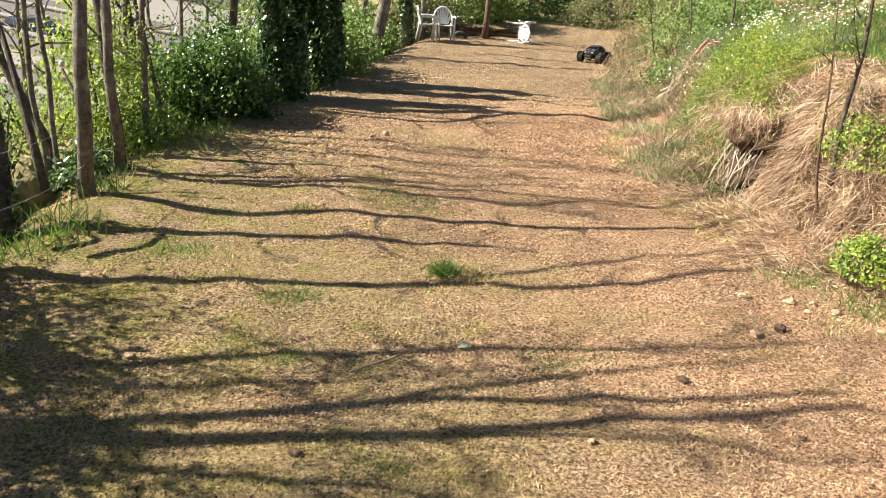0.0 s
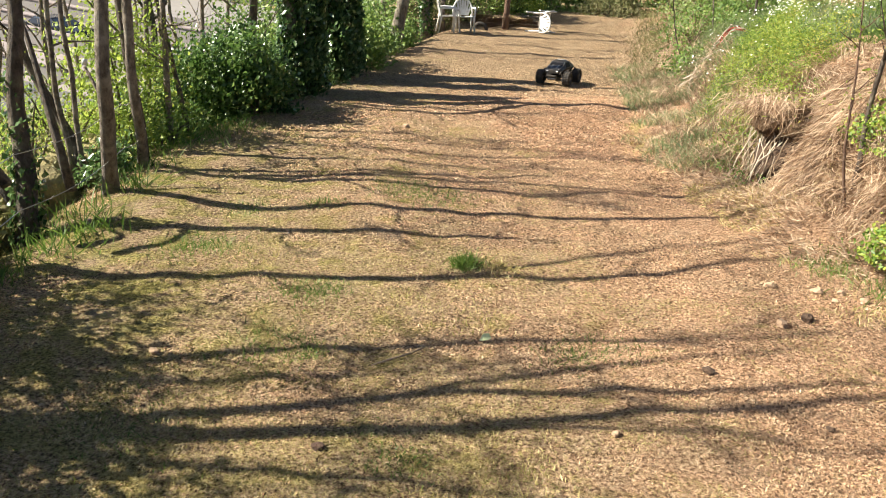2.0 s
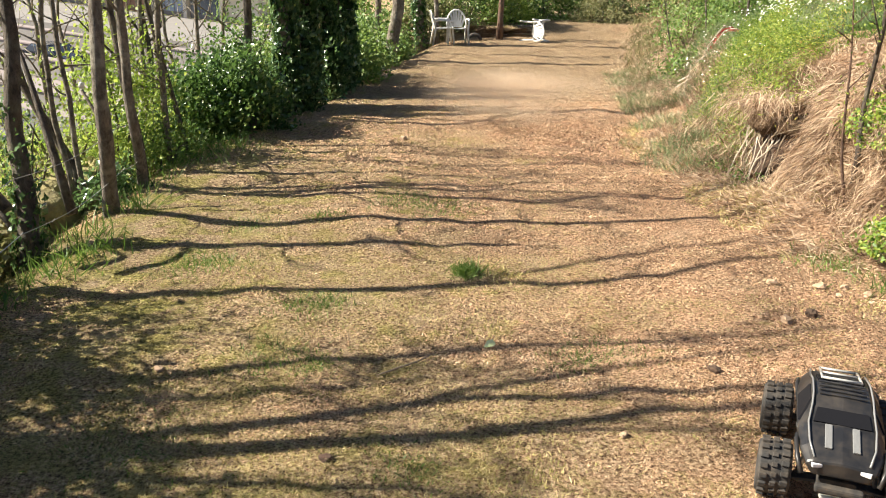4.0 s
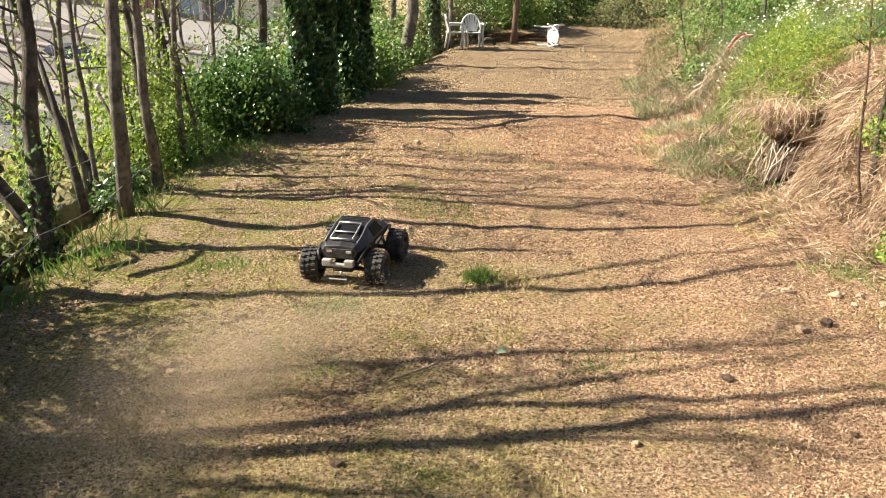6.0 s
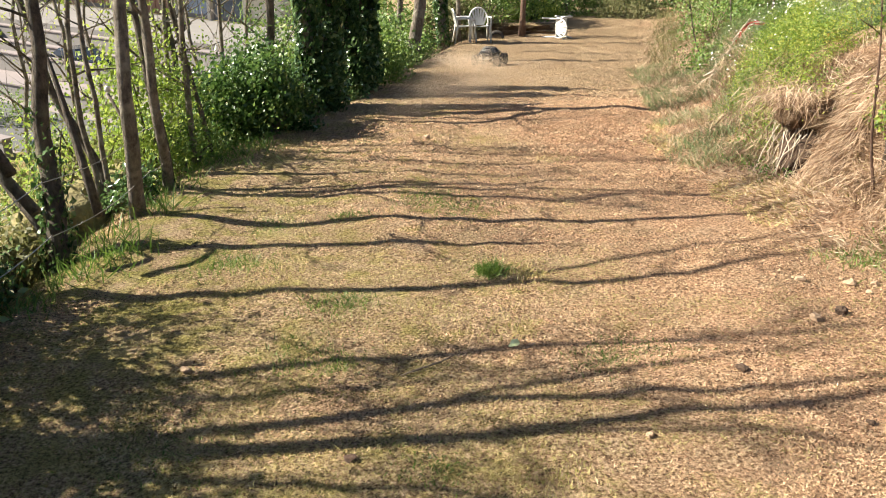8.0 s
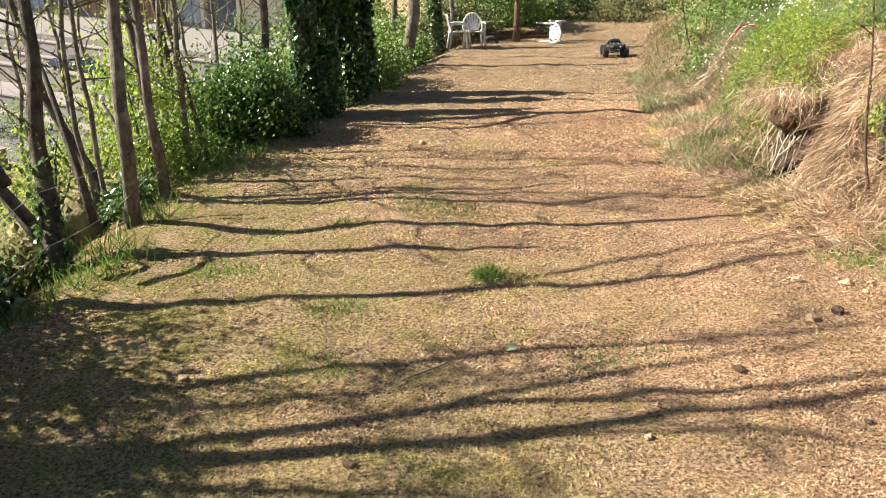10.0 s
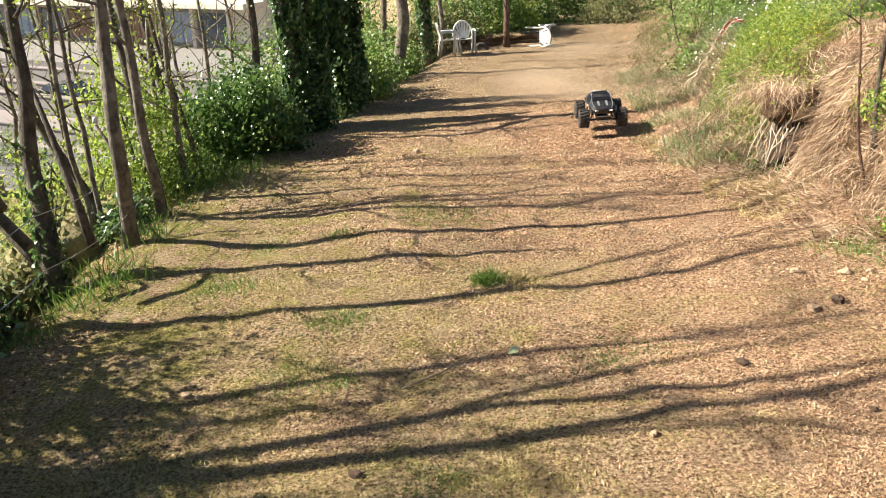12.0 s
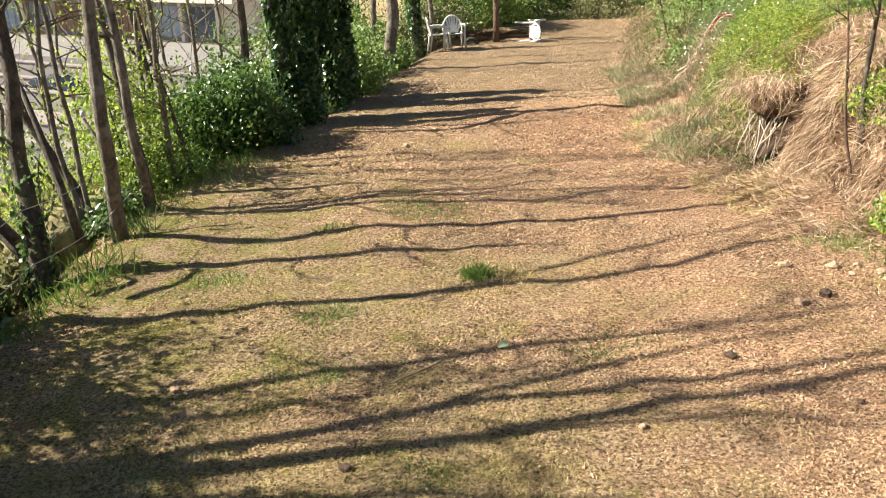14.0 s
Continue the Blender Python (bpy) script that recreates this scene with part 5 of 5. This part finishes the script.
def parked_car(x, y, rz, paint, label):
    ob = thing("parked_car", 0, 0, 0, label, "car", "parked cars")
    ob.matrix_basis = ST @ pose(x, y, -1.15, 0, 0, rz)
    prof = [(-2.05, 0.35), (-2.1, 0.75), (-1.95, 0.95), (-1.5, 1.0), (-0.95, 1.42), (0.35, 1.45), (1.05, 1.0), (1.85, 0.85), (2.1, 0.65), (2.1, 0.35)]
    vs, n = [], len(prof)
    for hw, k in ((-0.84, 1), (0.84, 1)):
        vs += [(x_, hw * (0.82 if z_ > 1.2 else 1.0), z_) for x_, z_ in prof]
    fs = [(i, (i + 1) % n, n + (i + 1) % n, n + i) for i in range(n)] + [tuple(range(n)), tuple(range(2 * n - 1, n - 1, -1))]
    body = part("body", Build().add(vs, fs), paint, ob)
    for sy in (-1, 1):
        part("side_window", mesh_of("side_window", [(-1.3, sy * 0.79, 1.03), (0.8, sy * 0.79, 1.03), (0.3, sy * 0.715, 1.38), (-0.9, sy * 0.715, 1.38)] + [(-1.3, sy * 0.77, 1.03), (0.8, sy * 0.77, 1.03), (0.3, sy * 0.69, 1.38), (-0.9, sy * 0.69, 1.38)], [(0, 1, 2, 3), (4, 5, 6, 7), (0, 1, 5, 4), (2, 3, 7, 6)], M_SHOP), None, body)
        for sx in (-1.25, 1.3):
            wl = part("wheel", Build().turned([(0.02, -0.1), (0.2, -0.1), (0.31, -0.09), (0.32, 0.0), (0.31, 0.09), (0.2, 0.1), (0.02, 0.1)], 18, pose(sx, sy * 0.78, 0.32)), M_RUBBER, ob, shade=True)
            part("hubcap", Build().turned([(0.01, 0.02), (0.18, 0.01), (0.19, -0.01)], 14, pose(sx, sy * 0.89, 0.32, 0, 0, 180 if sy < 0 else 0)), M_SILVER, wl, shade=True)
    part("windscreen", mesh_of("windscreen", [(0.46, -0.66, 1.40), (0.46, 0.66, 1.40), (1.02, 0.76, 1.04), (1.02, -0.76, 1.04), (0.42, -0.66, 1.38), (0.42, 0.66, 1.38), (0.98, 0.76, 1.02), (0.98, -0.76, 1.02)], [(0, 1, 2, 3), (4, 5, 6, 7), (0, 1, 5, 4), (2, 3, 7, 6)], M_SHOP), None, body)


parked_car(22, -12.0, 4, M_CARPAINT, "dark parked car before the shops")
parked_car(29.0, -11.8, 182, M_CARWHITE, "white parked car before the shops")
parked_car(39.0, -20.8, 8, M_CARRED, "red parked car on the square")
parked_car(47.0, -16.5, 3, M_CARPAINT, "dark parked car before the shops")
for i, (x, y, r, n) in enumerate(((-16.0, 30.0, (1.6, 1.6, 1.3), 1500), (-22.0, 36.0, (1.6, 1.6, 1.3), 1500), (-10.5, 21.0, (1.5, 1.5, 1.4), 1800))):
    bush("bush", x, y, r, n, M_SHRUB, 700 + i, "rounded green shrub on the paved square", 0.12, 40, street_z(x, y))
for i in range(12):
    rnd = random.Random(800 + i)
    a, d = radians(-13 - i * 1.6), rnd.uniform(17, 26)
    x, y = d * math.sin(a), d * math.cos(a)
    tree(x, y, 0.05, 7.0, (rnd.gauss(0, .05), 0), 820 + i, M_BARK, "thin bare young tree on the slope to the square", 12, 25, first=0.1, bend=0.2, group="bare young trees", spread=0.35)


# ---- the model truck ----
def loft(sections):
    """A body from sections: x, half width and height at sill, belt and roof."""
    vs, fs = [], []
    for x, wb, zb, wm, zm, wt, zt in sections:
        vs += [(x, -wb, zb), (x, -wm, zm), (x, -wt, zt), (x, 0, zt + 0.008), (x, wt, zt), (x, wm, zm), (x, wb, zb), (x, 0, zb)]
    for i in range(len(sections) - 1):
        for k in range(8):
            a = i * 8
            fs.append((a + k, a + (k + 1) % 8, a + 8 + (k + 1) % 8, a + 8 + k))
    fs += [tuple(range(8)), tuple(range(len(vs) - 1, len(vs) - 9, -1))]
    return Build().add(vs, fs)


def wheel_meshes():
    ty = Build().turned([(0.060, -0.050), (0.075, -0.056), (0.088, -0.054), (0.094, -0.045), (0.096, 0.0), (0.094, 0.045), (0.088, 0.054), (0.075, 0.056), (0.060, 0.050), (0.060, -0.050)], 28)
    for k in range(18):
        for sy, off in ((-1, 0.0), (1, 0.5), (0, 0.25)):
            w = 2 * math.pi * (k + off) / 18
            ty.box((0.097 * math.cos(w), sy * 0.034, 0.097 * math.sin(w)), (0.014, 0.026 if sy else 0.02, 0.017), Matrix.Rotation(-w, 4, "Y"), 0.003)
    rim = Build().turned([(0.012, 0.030), (0.02, 0.034), (0.03, 0.026), (0.052, 0.030), (0.060, 0.050), (0.062, 0.040), (0.062, -0.045)], 24)
    for k in range(6):
        w = 2 * math.pi * k / 6
        rim.box((0.035 * math.cos(w), 0.036, 0.035 * math.sin(w)), (0.05, 0.012, 0.014), Matrix.Rotation(-w, 4, "Y"), 0.003)
    hub = Build().turned([(0.001, 0.05), (0.010, 0.05), (0.012, 0.02), (0.012, -0.05), (0.001, -0.05)], 12)
    return hub.mesh("wheel", M_RIM, True), ty.mesh("tyre", M_RUBBER), rim.mesh("rim", M_RIM)


WHEELS = []


def truck():
    ob = thing("model_truck", 0, 0, 0, "black radio-controlled monster truck with big dusty tyres", "toy truck")
    body = part("body", loft([(-0.345, .11, .190, .140, .240, .11, .272), (-0.30, .13, .180, .165, .250, .125, .292), (-0.20, .14, .165, .180, .258, .128, .315), (-0.10, .145, .150, .185, .260, .122, .345), (0.04, .145, .145, .185, .260, .122, .352),
                              (0.10, .145, .145, .183, .258, .124, .330), (0.17, .14, .155, .180, .255, .135, .292), (0.28, .13, .170, .168, .245, .130, .268), (0.355, .11, .180, .140, .225, .11, .240)]), M_BODY, ob)
    bv = body.modifiers.new("soft edges", "BEVEL")
    bv.width, bv.segments, bv.limit_method, bv.angle_limit = 0.010, 2, "ANGLE", radians(20)
    for sy in (-1, 1):
        part("side_window", mesh_of("side_window", [(-0.09, sy * .181, .270), (0.12, sy * .179, .270), (0.055, sy * .137, .336), (-0.085, sy * .137, .334), (-0.09, sy * .160, .270), (0.12, sy * .160, .270), (0.055, sy * .115, .336), (-0.085, sy * .115, .334)],
             [(0, 1, 2, 3), (4, 5, 6, 7), (0, 1, 5, 4), (1, 2, 6, 5), (2, 3, 7, 6), (3, 0, 4, 7)], M_GLASS), None, body)
        part("roof_rail", Build().tube([(0.34, sy * .108, .248), (0.27, sy * .130, .275), (0.17, sy * .137, .298), (0.09, sy * .126, .340), (0.03, sy * .124, .360), (-0.10, sy * .124, .353), (-0.20, sy * .130, .322), (-0.31, sy * .125, .294)], 0.005, 6), M_RAIL, ob, "grey edge rail", True)
        part("marking", Build().box((0.02, sy * .1715, .215), (0.115, 0.004, 0.020), Matrix.Rotation(radians(-4), 4, "Y"), 0.001), M_MARK, body, "white lettering bar")
        part("headlight", Build().box((0.352, sy * .095, .224), (0.02, 0.045, 0.016), Matrix.Rotation(radians(-18 * sy), 4, "Z"), 0.004), M_MARK, body, "pale headlight")
        for x in (-0.24, 0.24):
            part("fender", Build().tube([(x - 0.12, sy * .150, .18), (x - 0.085, sy * .172, .225), (x, sy * .180, .248), (x + 0.085, sy * .172, .225), (x + 0.12, sy * .150, .18)], 0.011, 6), M_BODY, body, shade=True)
            part("shock", Build().tube([(x - 0.02, sy * .10, .24), (x, sy * .14, .11)], [0.012, 0.010], 8), M_SPRINGS, ob, "silver shock absorber", True)
            part("arm", Build().box((x, sy * .11, .095), (0.05, 0.15, 0.014), Matrix.Rotation(radians(-6 * sy), 4, "X"), 0.004), M_RUBBER, ob)
    for k, x in enumerate((-0.07, -0.035, 0.0, 0.035)):
        part("roof_rib", Build().box((x, 0, .362), (0.012, 0.20, 0.006), None, 0.002), M_BODY, body)
    for y in (-0.055, 0.055):
        part("bonnet_rib", Build().box((0.235, y, .285), (0.13, 0.030, 0.008), Matrix.Rotation(radians(13), 4, "Y"), 0.003), M_RAIL, body, "raised grey bonnet rib")
    part("windscreen", mesh_of("windscreen", [(0.106, -.105, .335), (0.106, .105, .335), (0.166, .118, .304), (0.166, -.118, .304), (0.096, -.105, .320), (0.096, .105, .320), (0.156, .118, .284), (0.156, -.118, .284)], [(0, 1, 2, 3), (4, 5, 6, 7), (0, 1, 5, 4), (2, 3, 7, 6), (1, 2, 6, 5), (0, 3, 7, 4)], M_GLASS), None, body)
    part("rear_window", mesh_of("rear_window", [(-0.118, -.100, .350), (-0.118, .100, .350), (-0.205, .105, .325), (-0.205, -.105, .325), (-0.11, -.100, .336), (-0.11, .100, .336), (-0.195, .105, .308), (-0.195, -.105, .308)], [(0, 1, 2, 3), (4, 5, 6, 7), (0, 1, 5, 4), (2, 3, 7, 6), (1, 2, 6, 5), (0, 3, 7, 4)], M_GLASS), None, body)
    cage = Build()
    for y in (-.085, .085):
        cage.tube([(-0.10, y, .364), (-0.215, y, .334), (-0.30, y, .312)], 0.006, 6)
    for x, z in ((-0.105, .364), (-0.215, .334), (-0.30, .312)):
        cage.tube([(x, -.085, z), (x, .085, z)], 0.006, 6)
    part("rear_cage", cage, M_SILVER, ob, "dusty silver tube cage", True)
    part("tailgate", Build().box((-0.348, 0, .230), (0.012, 0.21, 0.06), None, 0.004), M_RUBBER, body)
    for y in (-.075, .075):
        part("tail_lamp", Build().box((-0.354, y, .242), (0.008, 0.04, 0.016), None, 0.002), M_SILVER, body)
    part("rear_bumper", Build().box((-0.372, 0, .158), (0.03, 0.15, 0.022), None, 0.008).box((-0.375, -.085, .172), (0.045, 0.07, 0.045), None, 0.008).box((-0.375, .085, .172), (0.045, 0.07, 0.045), None, 0.008), M_SILVER, ob, "dusty silver bumper with two end pads")
    part("front_bumper", Build().box((0.385, 0, .150), (0.035, 0.19, 0.03), None, 0.010), M_RUBBER, ob)
    part("skid_plate", Build().box((0.37, 0, .105), (0.05, 0.12, 0.012), Matrix.Rotation(radians(-25), 4, "Y"), 0.004), M_SILVER, ob, "silver skid plate")
    part("chassis", Build().box((0, 0, .115), (0.62, 0.14, 0.06), None, 0.015), M_RUBBER, ob)
    part("axle_bar", Build().tube([(-0.34, 0, .10), (-0.40, -0.06, .07), (-0.40, 0.06, .07)], 0.006, 6), M_SILVER, ob)
    for c in ob.children:
        if c.name.split(".")[0] not in ("arm", "chassis", "axle_bar", "skid_plate", "shock"):
            c.location.z, c.scale = 0.006, (1.03, 0.88, 1.0)
    hub, ty, rim = wheel_meshes()
    for x in (-0.24, 0.24):
        for sy in (-1, 1):
            w = new("wheel", hub)
            w.parent = ob
            for nm, me in (("tyre", ty), ("rim", rim)):
                c = new(nm, me)
                c.parent = w
                if sy < 0:
                    c.matrix_basis = pose(0, 0, 0, 0, 0, 180)
                c.scale = (1.13, 1.12, 1.13)
            WHEELS.append((w, x * 1.03, sy * 0.225))
    return ob


TRUCK = truck()

# seconds, x, y, heading, height, nose down
DRIVE = [
    (0.0, 3.10, 19.46, -120, 0, 0), (0.4, 3.04, 18.89, -112, 0, 0), (0.8, 2.80, 18.12, -110, 0, 0), (1.2, 2.34, 16.78, -112, 0, 0), (1.6, 1.87, 15.51, -114, 0, 0), (2.0, 1.34, 13.99, -114, 0, 0), (2.2, 1.03, 13.09, -112, 0, 0),
    (2.4, 0.86, 12.27, -100, 0.07, -5), (2.6, 0.80, 11.43, -90, 0.17, -4), (2.8, 0.85, 10.49, -83, 0.15, 4), (3.0, 0.92, 9.29, -78, 0.02, 2), (3.2, 1.02, 8.04, -76, 0, 0),
    (3.6, 1.41, 5.61, -80, 0, 0), (3.9, 1.54, 3.65, -100, 0, 0), (4.2, 1.22, 1.81, -135, 0, 0), (4.5, 0.42, 0.84, -178, 0, 0), (4.8, -0.46, 0.75, -215, 0, 0), (5.05, -0.84, 0.55, -262, 0.15, -8),
    (5.3, -0.86, 1.35, -268, 0.36, -2), (5.4, -0.90, 1.93, -270, 0.38, 4), (5.5, -1.01, 2.55, -273, 0.27, 6), (5.6, -1.13, 3.17, -280, 0.06, 0), (5.7, -1.18, 3.72, -287, 0, 0), (5.8, -1.12, 4.29, -289, 0, 0), (5.9, -1.00, 4.84, -286, 0, 0),
    (6.0, -0.89, 5.37, -279, 0, 0), (6.1, -0.81, 5.87, -277, 0, 0), (6.2, -0.77, 6.40, -277, 0, 0), (6.4, -0.74, 7.50, -277, 0, 0), (6.5, -0.72, 7.98, -277, 0, 0), (6.6, -0.71, 8.68, -280, 0, 0), (6.7, -0.67, 9.27, -284, 0, 0),
    (6.8, -0.64, 9.91, -285, 0, 0), (7.0, -0.51, 11.18, -281, 0, 0), (7.2, -0.43, 12.62, -277, 0, 0), (7.5, -0.33, 14.52, -276, 0, 0), (7.8, -0.23, 16.33, -280, 0, 0), (8.0, -0.14, 17.01, -286, 0, 0), (8.2, -0.06, 17.80, -292, 0, 0),
    (8.6, 0.28, 19.37, -305, 0, 0), (9.0, 1.01, 20.70, -340, 0, 0), (9.4, 1.86, 21.01, -395, 0, 0), (9.8, 2.61, 20.30, -430, 0, 0), (10.1, 2.82, 18.92, -460, 0, 0), (10.3, 2.71, 17.81, -474, 0, 0),
    (10.5, 2.46, 16.83, -486, 0, 0), (10.8, 1.79, 15.89, -484, 0, 0), (11.0, 1.40, 15.04, -474, 0, 0), (11.2, 1.18, 14.23, -456, 0, 0), (11.4, 1.13, 13.29, -438, 0, 0), (11.6, 1.24, 12.36, -432, 0.04, -3), (11.8, 1.35, 11.47, -448, 0.13, -6),
    (11.9, 1.39, 10.97, -449, 0.20, -4), (12.0, 1.43, 10.31, -451, 0.14, 4), (12.1, 1.41, 9.53, -453, 0.05, 5), (12.2, 1.38, 8.65, -453, 0, 0), (12.3, 1.37, 7.92, -448, 0, 0), (12.4, 1.36, 7.25, -440, 0, 0),
    (12.5, 1.35, 6.60, -424, 0, 0), (12.6, 1.42, 6.07, -412, 0, 0), (12.7, 1.54, 5.57, -406, 0, 0), (12.8, 1.68, 5.10, -406, 0, 0), (12.9, 1.78, 4.70, -407, 0, 0), (13.0, 1.90, 4.28, -418, 0, 0), (13.1, 2.03, 3.85, -428, 0, 0), (13.2, 2.09, 3.35, -446, 0, 0), (13.5, 1.97, 1.60, -460, 0, 0), (14.0, 1.44, -0.82, -475, 0, 0),
]


# ---- dust: loose grains that rise behind the truck, drift and settle ----
def dust_mesh(n, seed, spread, grain):
    rng = np.random.default_rng(seed)
    k = rng.integers(0, 9, n)
    cen = rng.normal(size=(9, 3)) * np.array(spread) * 0.75
    at = cen[k] + rng.normal(size=(n, 3)) * np.array(spread) * 0.55
    s = rng.uniform(grain * 0.6, grain * 1.4, n)[:, None, None]
    v = (at[:, None, :] + rng.normal(size=(n, 3, 3)) * s).reshape(-1, 3)
    return tri_mesh("dust_cloud", v, np.arange(n * 3).reshape(-1, 3), M_DUST)


DUSTS = [dust_mesh(32000, 901, (0.42, 0.42, 0.12), 0.0025), dust_mesh(32000, 902, (0.5, 0.3, 0.14), 0.0025), dust_mesh(80000, 903, (0.34, 0.26, 0.09), 0.0013)]
# rises at, settles at, from, to, mesh, height
PUFFS = [(12.85, 13.68, (1.45, 4.9), (1.15, 5.1), 1, 0.2), (12.75, 13.66, (1.3, 5.3), (0.95, 5.5), 1, 0.2), (12.95, 13.69, (1.6, 4.5), (1.3, 4.75), 1, 0.18), (2.55, 4.6, (0.66, 12.04), (0.35, 12.13), 0, 0.32), (2.65, 4.7, (0.42, 11.45), (0.11, 11.64), 1, 0.34), (2.75, 4.6, (0.82, 11.49), (0.41, 11.75), 1, 0.28), (2.95, 4.8, (0.86, 10.09), (0.34, 10.62), 0, 0.2), (2.7, 4.7, (0.92, 11.73), (0.61, 11.93), 0, 0.25), (2.8, 4.7, (1.12, 12.31), (0.80, 12.40), 0, 0.3), (5.35, 6.5, (-1.16, 2.74), (-1.48, 3.00), 2, 0.15), (5.5, 6.6, (-1.22, 3.31), (-1.49, 3.56), 2, 0.16), (5.65, 6.7, (-1.14, 3.90), (-1.32, 4.07), 2, 0.14), (5.8, 6.8, (-1.01, 4.64), (-1.25, 4.65), 2, 0.08),
         (6.15, 7.5, (-0.77, 5.99), (-1.00, 5.95), 1, 0.08), (6.6, 8.2, (-0.68, 8.44), (-0.87, 8.49), 1, 0.1), (7.0, 9.4, (-0.42, 11.55), (-0.66, 11.66), 1, 0.22), (7.25, 9.6, (-0.36, 12.94), (-0.60, 13.04), 0, 0.25),
         (7.6, 9.8, (-0.46, 15.24), (-0.65, 15.44), 0, 0.28), (7.75, 10.0, (-0.42, 15.65), (-0.61, 15.75), 1, 0.15), (10.2, 12.4, (2.40, 17.44), (2.05, 17.79), 0, 0.3), (10.9, 13.4, (1.28, 14.32), (0.65, 14.36), 0, 0.25), (11.3, 13.6, (0.89, 13.04), (0.48, 12.98), 1, 0.25), (11.6, 13.8, (1.22, 12.55), (1.00, 12.68), 0, 0.25),
         (12.15, 13.57, (1.23, 7.84), (0.81, 7.94), 0, 0.22), (12.3, 13.60, (1.14, 7.10), (0.72, 7.31), 0, 0.2), (12.55, 13.63, (1.11, 6.07), (0.69, 6.29), 0, 0.16), (12.7, 13.66, (1.29, 5.28), (1.02, 5.43), 2, 0.12), (12.8, 13.67, (1.62, 5.02), (1.24, 5.16), 2, 0.12), (12.95, 13.69, (1.79, 4.73), (1.40, 4.98), 0, 0.15)]
CLOUDS = []
for i, (t0, t1, a, b, k, h) in enumerate(PUFFS):
    CLOUDS.append(tagged(new("dust_cloud", DUSTS[k]), "thin drifting cloud of tan dust grains", "dust", "dust clouds", "stuff"))


def motions():
    rows = [(t, pose(x, y, z, 0, nose, h)) for t, x, y, h, z, nose in DRIVE]
    walk(TRUCK, rows)
    ts = [i / FPS for i in range(int(14 * FPS) + 1)]
    T, X, Y = (np.array([r[k] for r in DRIVE]) for k in (0, 1, 2))
    px, py = np.interp(ts, T, X), np.interp(ts, T, Y)
    turn = np.degrees(np.concatenate([[0], np.hypot(np.diff(px), np.diff(py))]) / 0.1)
    angle = np.cumsum(np.minimum(turn, 80))
    for w, x, y in WHEELS:
        walk(w, [(t, pose(x, y, 0.115, 0, float(a), 0)) for t, a in zip(ts, angle)])
    for ob, (t0, t1, a, b, k, h) in zip(CLOUDS, PUFFS):
        under = -1.6
        mid_ = t0 + 0.25
        r = [(0.0, pose(*a, under)), (max(t0 - 0.05, 0.02), pose(*a, under)), (mid_, pose(*a, h, 0, 0, 20))]
        r += [(t1 - 0.4, pose(*b, h + 0.06, 0, 0, 45))] if t1 < 14 else [(14.0, pose(*b, h + 0.05, 0, 0, 45))]
        if t1 < 14:
            r += [(t1, pose(*b, under, 0, 0, 45)), (14.0, pose(*b, under, 0, 0, 45))]
        walk(ob, r)


motions()
